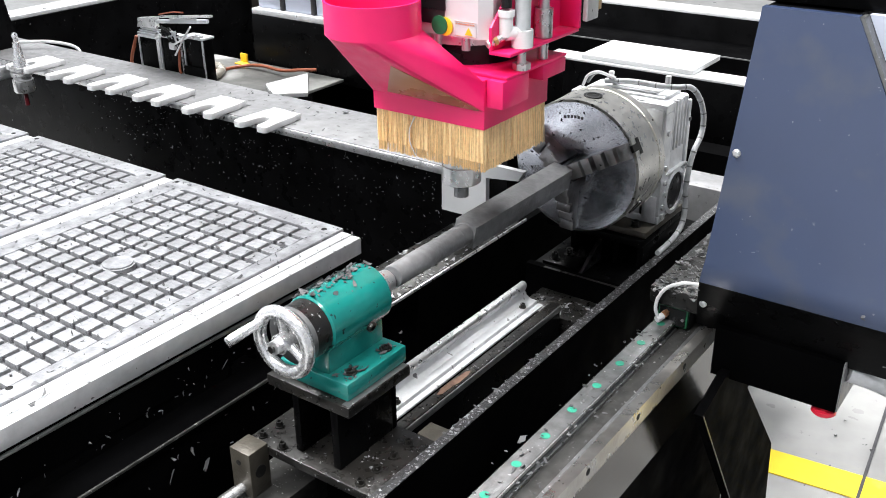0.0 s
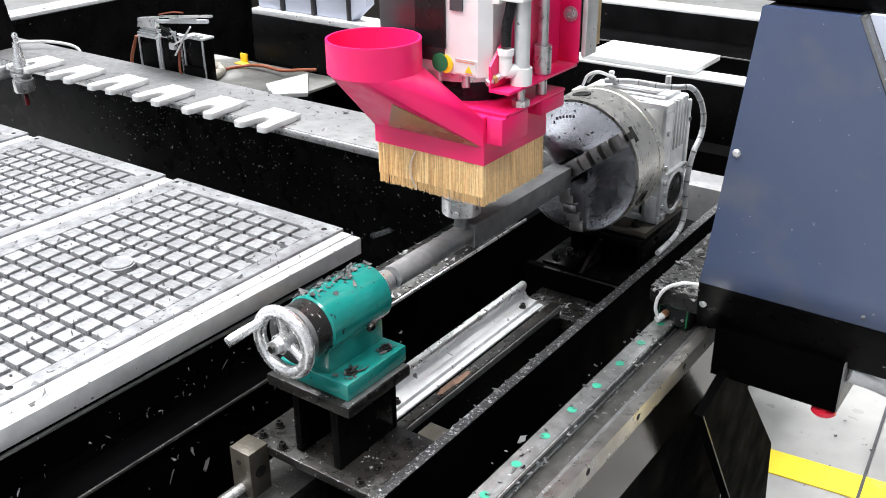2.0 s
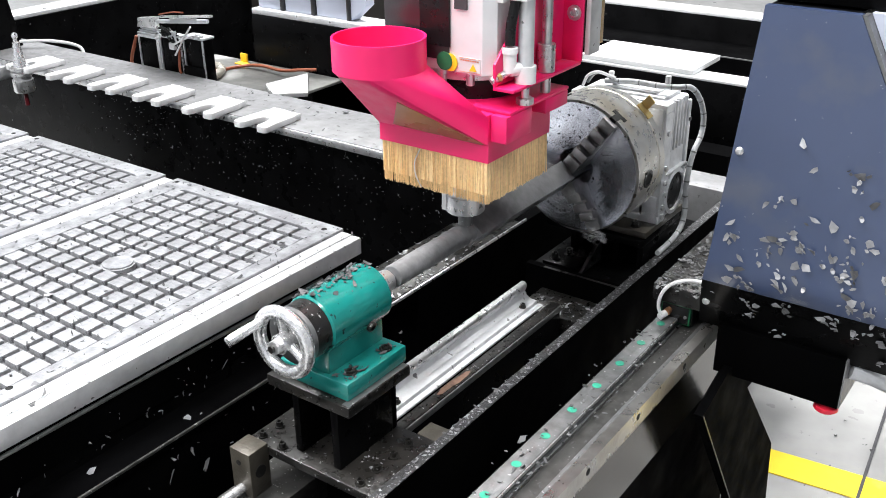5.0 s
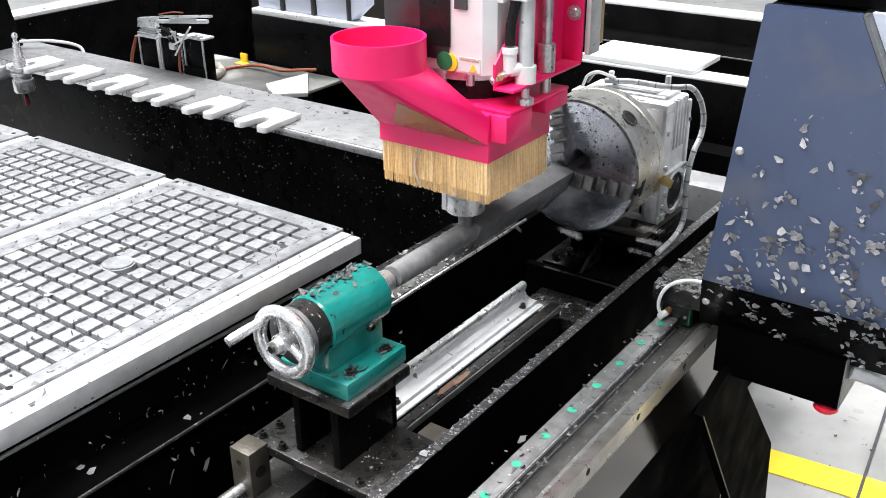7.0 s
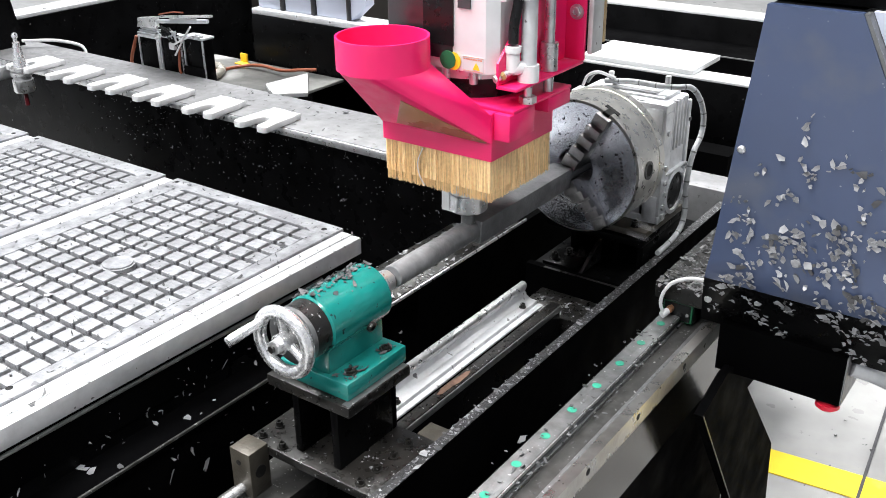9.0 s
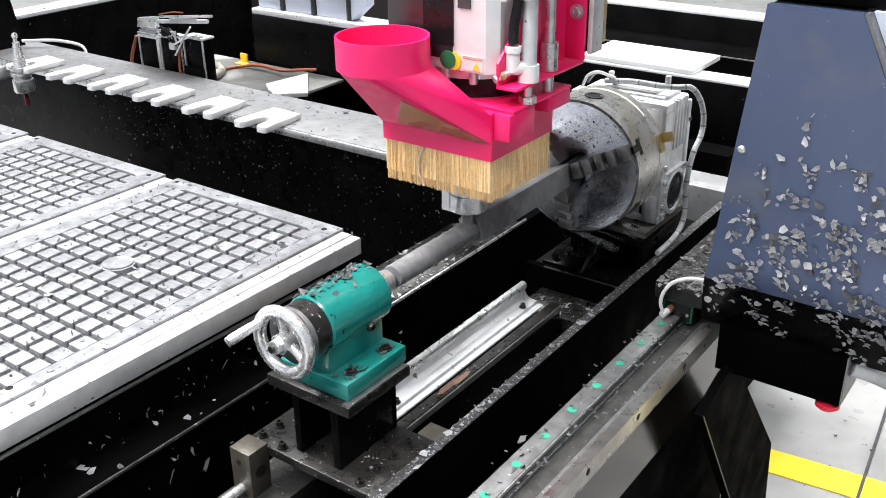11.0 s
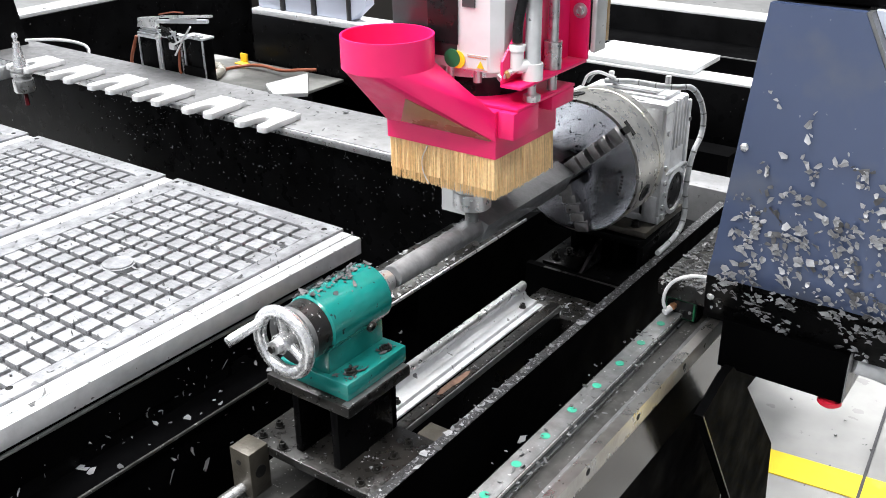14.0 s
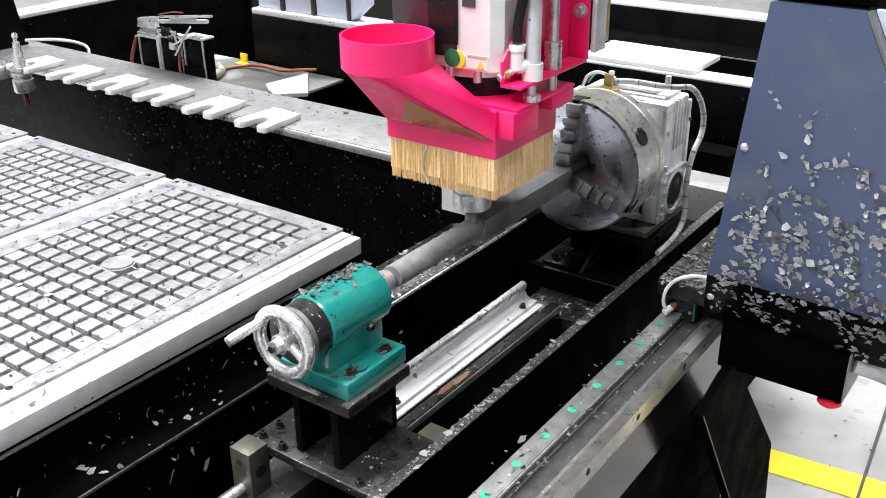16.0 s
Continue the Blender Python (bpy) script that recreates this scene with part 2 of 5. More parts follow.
def part(name, bm, material, parent, label=""):
    """Links a bmesh, drawn in world places, as one mesh under a thing or a part."""
    o = ORIGIN[parent.name]
    ob = new(name, finish(name, bm, material, o))
    ob.parent = parent
    ORIGIN[ob.name] = o
    return tagged(ob, label) if label else ob


def solid(name, bm, material, label, category, group="", kind=""):
    """A thing of one mesh, its origin at its base."""
    xs = [v.co for v in bm.verts]
    o = Vector((sum(v.x for v in xs) / len(xs), sum(v.y for v in xs) / len(xs), min(v.z for v in xs)))
    ob = new(name, finish(name, bm, material, o))
    ob.location = o
    ORIGIN[ob.name] = o
    return tagged(ob, label, category, group, kind)


def bm_box(*a):
    bm = bmesh.new()
    box(bm, *a)
    return bm


def bm_cyl(*a, **k):
    bm = bmesh.new()
    cyl(bm, *a, **k)
    return bm


def bm_tube(*a, **k):
    bm = bmesh.new()
    tube(bm, *a, **k)
    return bm


def bm_prism(*a):
    bm = bmesh.new()
    prism(bm, *a)
    return bm


def bolt(parent, x, y, z, r=0.006, h=0.007, material=None, name="socket_bolt"):
    """A socket-head bolt with its washer, standing on z."""
    bm = bmesh.new()
    cyl(bm, (x, y, z), (x, y, z + 0.0015), r * 1.5, seg=16)
    lathe(bm, (x, y, z + 0.0015), (0, 0, 1), [(r, 0), (r, h), (r * 0.6, h), (r * 0.6, h * 0.4), (0, h * 0.4)], 16)
    return part(name, bm, material or GREASY, parent)


# ---- the hall: walls, ceiling and lamps are added out of view ----
def hall():
    bm = bm_box(-9, 9, -8, 14, -0.2, 0)
    solid("floor", bm, CONCRETE, "grey sealed concrete workshop floor with scuffs", "floor", kind="structure")
    bm = bm_box(-9, 9, -8, 14, 6.0, 6.2)
    solid("ceiling", bm, WALL, "pale grey ceiling added out of view to carry the lamps", "ceiling", kind="structure")
    for n, a in (("wall_north", (-9, 9, 14, 14.2, 0, 6)), ("wall_south", (-9, 9, -8.2, -8, 0, 6)), ("wall_west", (-9.2, -9, -8, 14, 0, 6)), ("wall_east", (9, 9.2, -8, 14, 0, 6))):
        solid(n, bm_box(*a), WALL, "plain pale grey wall added out of view to bounce light", "wall", kind="structure")
    # painted line on the floor, with the seam across it
    solid("floor_line", bm_prism([(-4.0, 1.77), (4.0, 2.57), (4.0, 2.671), (-4.0, 1.871)], "z", 0.001, 0.004), LINE, "yellow painted safety line on the concrete floor", "floor line", kind="structure")
    bm = bm_prism([(0.2075, -4), (0.2155, -4), (-0.778, 8), (-0.786, 8)], "z", 0.0005, 0.0052)
    solid("floor_joint", bm, PRINT, "dark saw-cut joint across the concrete floor", "floor joint", kind="structure")
    for lx, ly, power in LAMPS:
        t = thing("ceiling_lamp", (lx, ly, 5.9), "long white lamp added out of view to light the machine", "lamp", "ceiling lamps")
        part("diffuser", bm_box(lx - 0.42, lx + 0.42, ly - 1.27, ly + 1.27, 5.885, 5.8995), GLOWTUBE, t, "glowing white diffuser")
        part("housing", bm_box(lx - 0.5, lx + 0.5, ly - 1.35, ly + 1.35, 5.9, 6.0, 0.01), WHITE, t)


hall()


# ---- machine bed with the vacuum table ----
PANELS = [(-1.322, -0.937), (-1.737, -1.354), (-2.152, -1.770)]


def table():
    t = thing("vacuum_table", (-1.5, 0.3, 0.5), "grey vacuum table of grooved boards on a black machine bed", "machine table")
    y0, y1 = -0.35, 1.028
    for x0, x1 in PANELS:
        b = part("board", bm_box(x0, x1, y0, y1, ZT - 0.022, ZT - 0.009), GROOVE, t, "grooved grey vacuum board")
        bm = bmesh.new()
        m = 0.0305
        gx0, gx1, gy1 = x0 + m + 0.004, x1 - m + 0.006, y1 - m
        box(bm, x0, x1, gy1, y1, ZT - 0.0089, ZT, 0.001)
        box(bm, x0, gx0, y0, gy1 - 0.0004, ZT - 0.0089, ZT, 0.001)
        box(bm, gx1, x1, y0, gy1 - 0.0004, ZT - 0.0089, ZT, 0.001)
        # rounded inner corners of the border
        for cx, sx in ((gx0, 1), (gx1, -1)):
            r = 0.03
            arc = [(cx, gy1), (cx, gy1 - r)] + [(cx + sx * r * (1 - math.cos(a)), gy1 - r + r * math.sin(a)) for a in [k * math.pi / 12 for k in range(1, 6)]] + [(cx + sx * r, gy1)]
            prism(bm, arc, "z", ZT - 0.0088, ZT - 0.0003)
        part("border", bm, PANEL, b, "flat grey rim of the board")
        for hx, hy in ((x0 + 0.014, y1 - 0.014), (x1 - 0.022, y1 - 0.02), (x1 - 0.02, 0.47)):
            part("screw_hole", bm_cyl((hx, hy, ZT - 0.002), (hx, hy, ZT + 0.0004), 0.0045, seg=12), HOLE, b)
    # bright metal strips between and beside the boards
    for a, b in ((-1.352, -1.324), (-1.768, -1.739)):
        part("joint_strip", bm_box(a, b, y0, y1 - 0.006, ZT - 0.022, ZT - 0.003, 0.001), ALU, t, "bright aluminium strip between boards")
    part("edge_ledge", bm_box(-0.9365, -0.917, y0, y1 - 0.004, ZT - 0.026, ZT - 0.004, 0.001), ALU, t)
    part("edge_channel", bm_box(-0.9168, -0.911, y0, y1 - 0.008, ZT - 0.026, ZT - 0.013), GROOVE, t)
    part("edge_profile", bm_box(-0.9108, -0.893, y0, y1 - 0.01, ZT - 0.028, ZT - 0.001, 0.0015), ALU, t, "thick bright aluminium edge profile with chips")
    # black bed below, deep shade put into its near-black colour
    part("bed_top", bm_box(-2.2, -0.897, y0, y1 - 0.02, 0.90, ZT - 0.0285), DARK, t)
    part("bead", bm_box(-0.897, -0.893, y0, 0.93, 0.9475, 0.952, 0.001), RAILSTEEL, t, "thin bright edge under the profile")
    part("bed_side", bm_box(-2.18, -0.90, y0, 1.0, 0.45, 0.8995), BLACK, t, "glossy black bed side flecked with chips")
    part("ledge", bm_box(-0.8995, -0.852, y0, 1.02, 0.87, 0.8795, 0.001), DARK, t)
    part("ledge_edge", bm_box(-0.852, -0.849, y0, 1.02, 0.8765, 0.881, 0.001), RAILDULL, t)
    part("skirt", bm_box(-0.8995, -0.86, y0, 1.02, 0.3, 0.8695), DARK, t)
    for lx in (-2.05, -1.0):
        for ly in (-0.25, 0.9):
            part("foot", bm_box(lx - 0.06, lx + 0.06, ly - 0.06, ly + 0.06, 0, 0.4495, 0.004), BLACK, t)
    # round cover plate
    bm = bmesh.new()
    lathe(bm, (-1.125, 0.749, ZT - 0.0089), (0, 0, 1), [(0.0245, 0), (0.0245, 0.008), (0.022, 0.0085), (0.0215, 0.0105), (0, 0.011)], 32)
    part("round_cover", bm, PANEL, t, "round pale grey vacuum port cover")
    return t


TABLE = table()


# ---- frame beside the table, carrying the rotary axis ----
def rotary_bed():
    t = thing("rotary_bed", (-0.69, 1.0, 0.6), "black welded steel frame under the rotary axis, dusted with chips", "machine frame")
    y0, y1 = 0.30, 1.66
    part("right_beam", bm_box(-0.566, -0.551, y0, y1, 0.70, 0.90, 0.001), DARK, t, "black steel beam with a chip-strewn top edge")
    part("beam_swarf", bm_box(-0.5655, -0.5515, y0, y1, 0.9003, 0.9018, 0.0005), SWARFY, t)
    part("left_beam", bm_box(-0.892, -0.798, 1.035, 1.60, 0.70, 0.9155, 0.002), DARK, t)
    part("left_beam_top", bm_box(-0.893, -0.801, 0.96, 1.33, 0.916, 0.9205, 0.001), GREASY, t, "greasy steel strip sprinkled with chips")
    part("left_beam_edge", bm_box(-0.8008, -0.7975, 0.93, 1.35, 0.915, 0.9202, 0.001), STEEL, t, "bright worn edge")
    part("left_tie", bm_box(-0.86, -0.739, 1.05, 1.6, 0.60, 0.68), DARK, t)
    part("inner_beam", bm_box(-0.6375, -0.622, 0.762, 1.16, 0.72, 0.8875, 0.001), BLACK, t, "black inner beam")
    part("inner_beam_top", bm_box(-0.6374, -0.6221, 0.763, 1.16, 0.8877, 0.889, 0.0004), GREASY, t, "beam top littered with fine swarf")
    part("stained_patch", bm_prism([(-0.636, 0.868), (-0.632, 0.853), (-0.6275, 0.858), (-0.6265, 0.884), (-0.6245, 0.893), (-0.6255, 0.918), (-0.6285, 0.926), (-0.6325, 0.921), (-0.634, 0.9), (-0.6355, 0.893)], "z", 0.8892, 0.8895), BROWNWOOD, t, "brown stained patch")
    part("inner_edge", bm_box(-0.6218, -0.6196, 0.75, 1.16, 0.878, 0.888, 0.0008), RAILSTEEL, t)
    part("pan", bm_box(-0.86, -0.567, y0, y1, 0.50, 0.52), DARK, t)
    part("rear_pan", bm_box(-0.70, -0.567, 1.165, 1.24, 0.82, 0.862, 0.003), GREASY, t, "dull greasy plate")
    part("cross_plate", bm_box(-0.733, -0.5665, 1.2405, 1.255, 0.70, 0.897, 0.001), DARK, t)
    part("cross_edge", bm_box(-0.70, -0.5665, 1.2405, 1.246, 0.8972, 0.8976), GREASY, t)
    part("rear_beam", bm_box(-0.9, -0.40, 1.661, 1.74, 0.70, 0.92, 0.003), PLATE, t, "pale worn cross beam")
    for ly in (0.45, 1.5):
        for lx in (-0.80, -0.60):
            part("foot", bm_box(lx - 0.04, lx + 0.04, ly - 0.05, ly + 0.05, 0, 0.50, 0.004), BLACK, t)
    return t


rotary_bed()


def guide_profile():
    t = thing("guide_profile", (-0.65, 0.95, 0.889), "silver aluminium guide profile bolted to the black frame", "guide rail")
    y0, y1 = 0.75, 1.137
    bm = bmesh.new()
    prism(bm, [(-0.682, 0.8895), (-0.639, 0.8895), (-0.639, 0.8925), (-0.6475, 0.8932), (-0.6485, 0.8915), (-0.6495, 0.897), (-0.6615, 0.8975), (-0.668, 0.9015), (-0.6715, 0.908), (-0.6698, 0.911), (-0.670, 0.913), (-0.676, 0.916), (-0.682, 0.913)], "y", y0, y1, 0.0005)
    part("extrusion", bm, ALU, t)
    part("round_ridge", bm_cyl((-0.675, y0, 0.9165), (-0.675, y1, 0.9165), 0.0065, seg=20), STEEL, t, "bright round ridge")
    for y in (0.80, 1.105):
        bolt(t, -0.656, y, 0.8976, 0.0036, 0.005)
    return t


guide_profile()


# ---- tailstock on its stand ----
def tailstock_stand():
    t = thing("tailstock_stand", (-0.667, 0.71, 0.885), "black welded stand with ribs and socket bolts", "machine stand")
    part("top_plate", bm_box(-0.730, -0.605, 0.655, 0.765, 0.976, 0.990, 0.0012), GREASY, t, "worn black top plate")
    part("worn_edge", bm_box(-0.6165, -0.6065, 0.657, 0.763, 0.9902, 0.9906), RAILSTEEL, t, "bare worn edge")
    part("left_web", bm_box(-0.692, -0.682, 0.6555, 0.7515, 0.8985, 0.9758, 0.001), BLACK, t)
    part("right_web", bm_box(-0.634, -0.623, 0.6555, 0.7515, 0.8985, 0.9758, 0.001), BLACK, t)
    part("rear_web", bm_box(-0.6918, -0.6232, 0.752, 0.76, 0.8985, 0.9758, 0.001), DARK, t)
    part("base_plate", bm_box(-0.757, -0.5665, 0.64, 0.762, 0.8862, 0.8982, 0.0015), GREASY, t, "greasy base plate with rows of bolts")
    for k in range(4):
        bolt(t, -0.590, 0.650 + 0.0297 * k, 0.8983, 0.0042, 0.006)
        if k < 3:
            bolt(t, (-0.742, -0.709, -0.744)[k], (0.678, 0.649, 0.652)[k], 0.8983, 0.0042, 0.006)
    return t


tailstock_stand()


def tailstock():
    t = thing("tailstock", (AX, 0.72, 0.99), "teal enamelled tailstock with a chrome handwheel on a black stand", "tailstock")
    z0 = 0.9903
    r = 0.0355
    ya, yb = 0.668, 0.770
    bm = bmesh.new()
    lathe(bm, (AX, ya, AZ), (0, 1, 0), [(0, 0), (r - 0.002, 0), (r, 0.002), (r, yb - ya - 0.003), (r - 0.003, yb - ya), (0, yb - ya)], 48)
    part("barrel", bm, TEAL, t, "teal enamelled barrel dusted with chips")
    bm = bmesh.new()
    prism(bm, [(AX - 0.024, z0 + 0.0222), (AX + 0.022, z0 + 0.0222), (AX + 0.0225, AZ - 0.024), (AX + 0.03, AZ), (AX - 0.03, AZ), (AX - 0.0235, AZ - 0.024)], "y", ya + 0.002, yb - 0.006, 0.001)
    part("pedestal", bm, TEAL, t)
    part("foot", bm_box(AX - 0.049, AX + 0.053, ya - 0.004, yb - 0.001, z0, z0 + 0.022, 0.002), TEAL, t, "teal foot flange with two bolts")
    for y in (ya + 0.018, yb - 0.022):
        bm = bmesh.new()
        lathe(bm, (AX + 0.039, y, z0 + 0.0221), (0, 0, 1), [(0.0075, 0), (0.0075, 0.0014), (0.005, 0.0016), (0.005, 0.004), (0.0028, 0.004), (0.0028, 0.001), (0, 0.001)], 20)
        part("foot_bolt", bm, GREASY, t)
    bm = bmesh.new()
    lathe(bm, (AX + r * 0.93, ya + 0.062, AZ - 0.018), (0.94, 0, -0.34), [(0.0065, 0), (0.0065, 0.004), (0.0038, 0.005), (0.0038, 0.001), (0, 0.001)], 20)
    part("lock_screw", bm, GREASY, t)
    part("collar", bm_cyl((AX, ya - 0.022, AZ), (AX, ya - 0.0003, AZ), 0.033, seg=40), GREASY, t, "dark steel graduated collar")
    bm = bmesh.new()
    lathe(bm, (AX, ya - 0.03, AZ), (0, 1, 0), [(0.022, 0), (0.0335, 0.001), (0.0335, 0.007), (0.022, 0.0078)], 40)
    part("dial_ring", bm, RAILSTEEL, t)
    # handwheel: rim, three spokes, hub with its nut, crank handle
    wy, wr = 0.626, 0.0355
    wheel = part("handwheel_rim", torus((AX, wy, AZ), wr, 0.0078), CHROME, t, "cast chrome handwheel rim")
    bm = bmesh.new()
    lathe(bm, (AX, wy - 0.008, AZ), (0, 1, 0), [(0, 0), (0.0105, 0), (0.0115, 0.001), (0.0115, 0.03), (0.008, 0.032), (0.008, 0.04)], 24)
    part("hub", bm, CHROME, wheel)
    part("hub_nut", bm_cyl((AX, wy - 0.016, AZ), (AX, wy - 0.0083, AZ), 0.0085, seg=6), STEEL, wheel)
    part("hub_stud", bm_cyl((AX, wy - 0.02, AZ), (AX, wy - 0.0163, AZ), 0.004, seg=12), GREASY, wheel)
    for k in range(3):
        a = math.radians(95 + 120 * k)
        q = Vector((math.cos(a), 0, math.sin(a)))
        bm = bmesh.new()
        cyl(bm, Vector((AX, wy + 0.004, AZ)) + q * 0.009, Vector((AX, wy, AZ)) + q * (wr - 0.003), 0.006, 0.0048, 12)
        part("spoke", bm, CHROME, wheel)
    hx, hz = AX - 0.026, AZ + 0.020
    bm = bmesh.new()
    lathe(bm, (hx, wy, hz), (-0.1, -0.98, -0.12), [(0.004, 0), (0.0052, 0.008), (0.0058, 0.024), (0.0062, 0.044), (0.0052, 0.05), (0, 0.051)], 18)
    part("crank_handle", bm, CHROME, wheel, "chrome crank handle")
    # quill and live centre
    bm = bmesh.new()
    lathe(bm, (AX, yb - 0.001, AZ), (0, 1, 0), [(0.0185, 0), (0.0185, 0.016), (0.015, 0.02), (0.0135, 0.034), (0, 0.048)], 32)
    part("live_centre", bm, STEEL, t, "grey steel live centre")
    return t


def torus(c, r, s, seg=48, ring=14, way="y"):
    bm = bmesh.new()
    rows = []
    for k in range(seg):
        a = 2 * math.pi * k / seg
        row = []
        for j in range(ring):
            b = 2 * math.pi * j / ring
            q = r + s * math.cos(b)
            row.append(bm.verts.new(Vector(c) + Vector((q * math.cos(a), 0.9 * s * math.sin(b), q * math.sin(a)))))
        rows.append(row)
    for k in range(seg):
        for j in range(ring):
            bm.faces.new((rows[k][j], rows[(k + 1) % seg][j], rows[(k + 1) % seg][(j + 1) % ring], rows[k][(j + 1) % ring]))
    return bm


tailstock()


# ---- chuck: turns about the rotary axis; drawn with its first jaw along +x ----
def radial(bm, a, r0, r1, half, ya, yb, bev=0.001):
    """A block that runs outwards from the axis at angle a (degrees)."""
    n = len(bm.verts)
    box(bm, r0, r1, ya, yb, -half, half, bev)
    bm.verts.ensure_lookup_table()
    new_verts = bm.verts[n:] if not bev else [v for v in bm.verts if not v.tag]
    bmesh.ops.transform(bm, matrix=Matrix.Translation((AX, 0, AZ)) @ Matrix.Rotation(-math.radians(a), 4, "Y"), verts=new_verts)
    for v in bm.verts:
        v.tag = True


def chuck():
    t = thing("chuck", (AX, FACE_Y, AZ), "three-jaw steel lathe chuck speckled with chips, turning", "chuck")
    R = 0.1065
    bm = bmesh.new()
    lathe(bm, (AX, FACE_Y, AZ), (0, 1, 0), [(0, 0.05), (0.0285, 0.05), (0.0285, 0.002), (0.031, 0), (R - 0.003, 0)], 72)
    part("face", bm, CHUCK, t, "dark turned steel face, stained and speckled")
    bm = bmesh.new()
    lathe(bm, (AX, FACE_Y, AZ), (0, 1, 0), [(R - 0.003, 0), (R, 0.003), (R, 0.074), (R - 0.002, 0.076), (0.05, 0.076)], 72)
    part("rim", bm, CHUCKSIDE, t, "bright ground rim with yellowish stains")
    bm = bmesh.new()
    lathe(bm, (AX, FACE_Y + 0.0765, AZ), (0, 1, 0), [(0.06, 0), (R + 0.001, 0), (R + 0.001, 0.016), (0.06, 0.016)], 72)
    part("back_plate", bm, CHUCKSIDE, t)
    steps = [(0.034, 0.048, 0.033), (0.048, 0.053, 0.019), (0.053, 0.066, 0.026), (0.066, 0.071, 0.013), (0.071, 0.083, 0.018), (0.083, 0.088, 0.007), (0.088, 0.1025, 0.010)]
    for a in (0, 120, 240):
        bm = bmesh.new()
        outline = [(0.014, FACE_Y + 0.018), (0.014, FACE_Y - 0.04), (0.034, FACE_Y - 0.04)]
        for r0, r1, h in steps:
            outline += [(r0, FACE_Y - h), (r1, FACE_Y - h)]
        outline += [(0.1025, FACE_Y + 0.018)]
        prism(bm, outline, "z", -0.012, 0.012, 0.0006)
        bmesh.ops.transform(bm, matrix=Matrix.Translation((AX, 0, AZ)) @ Matrix.Rotation(-math.radians(a), 4, "Y"), verts=bm.verts)
        j = part("jaw", bm, JAW, t, "stepped dark steel jaw")
        bm = bmesh.new()
        radial(bm, a, 0.03, R + 0.0006, 0.0055, FACE_Y - 0.0006, FACE_Y + 0.016, 0)
        radial(bm, a, R - 0.004, R + 0.0007, 0.0125, FACE_Y + 0.0161, FACE_Y + 0.024, 0)
        part("jaw_slot", bm, HOLE, t)
        b = math.radians(a + 60)
        q = Vector((math.cos(b), 0, math.sin(b)))
        bm = bmesh.new()
        lathe(bm, Vector((AX, FACE_Y + 0.037, AZ)) + q * (R - 0.002), q, [(0.0145, 0), (0.0145, 0.003), (0.0098, 0.0034), (0.0096, 0.0022)], 24)
        k = part("key_socket", bm, GREASY, t, "dark square key socket")
        part("socket_hole", bm_cyl(Vector((AX, FACE_Y + 0.037, AZ)) + q * (R - 0.002), Vector((AX, FACE_Y + 0.037, AZ)) + q * (R + 0.0006), 0.0097, seg=20), HOLE, k)
    # maker's mark as plain bars
    for k, w in enumerate((0.0055, 0.004, 0.004, 0.004, 0.0045, 0.0045)):
        bm = bmesh.new()
        radial(bm, 78 - k * 4.2, 0.0785, 0.083, w / 2.6, FACE_Y - 0.0006, FACE_Y + 0.001, 0)
        part("mark_bar", bm, PRINT, t)
    # small brass stop bracket on the back plate
    b = math.radians(-127)
    m = Matrix.Translation((AX, 0, AZ)) @ Matrix.Rotation(-b, 4, "Y")
    bm = bmesh.new()
    box(bm, R + 0.001, R + 0.003, FACE_Y + 0.077, FACE_Y + 0.092, -0.014, 0.014)
    box(bm, R + 0.003, R + 0.021, FACE_Y + 0.0895, FACE_Y + 0.092, -0.001, 0.014)
    bmesh.ops.transform(bm, matrix=m, verts=bm.verts)
    part("brass_stop", bm, BRASS, t, "small brass stop bracket")
    return t


CHUCK_THING = chuck()


BAR_TURN = 52


def workpiece():
    t = thing("workpiece", (AX, FACE_Y, AZ), "dark grey square nylon bar, partly turned round, held in the chuck", "bar stock")
    s = 0.0165
    spin = Matrix.Translation((AX, 0, AZ)) @ Matrix.Rotation(-math.radians(BAR_TURN), 4, "Y")
    bm = bmesh.new()
    box(bm, -s, s, 0.9905, 1.19, -s, s, 0.0008)
    bmesh.ops.transform(bm, matrix=spin, verts=bm.verts)
    part("square_bar", bm, BAR, t, "dark grey square bar")
    bm = bmesh.new()
    box(bm, -s + 0.0002, s - 0.0002, 1.08, 1.2272, -s + 0.0002, s - 0.0002, 0.0008)
    bmesh.ops.transform(bm, matrix=spin, verts=bm.verts)
    part("bar_root", bm, BAR, t)
    part("spigot", bm_cyl((AX, 1.2274, AZ), (AX, 1.31, AZ), 0.0134, seg=32), TURNED, t, "round spigot gripped by the jaws")
    bm = bmesh.new()
    lathe(bm, (AX, 0.811, AZ), (0, 1, 0), [(0, 0.002), (0.0135, 0.002), (0.0145, 0.003), (0.0145, 0.04), (0.0148, 0.0405), (0.0148, 0.08), (0.0145, 0.0805), (0.0145, 0.135), (0.0149, 0.1355), (0.0149, 0.25), (0.0, 0.25)], 40)
    part("turned_end", bm, TURNED, t, "freshly turned round end")
    return t


BAR_THING = workpiece()
SQUARE_BAR = next(o for o in BAR_THING.children if o.name.startswith("square_bar"))


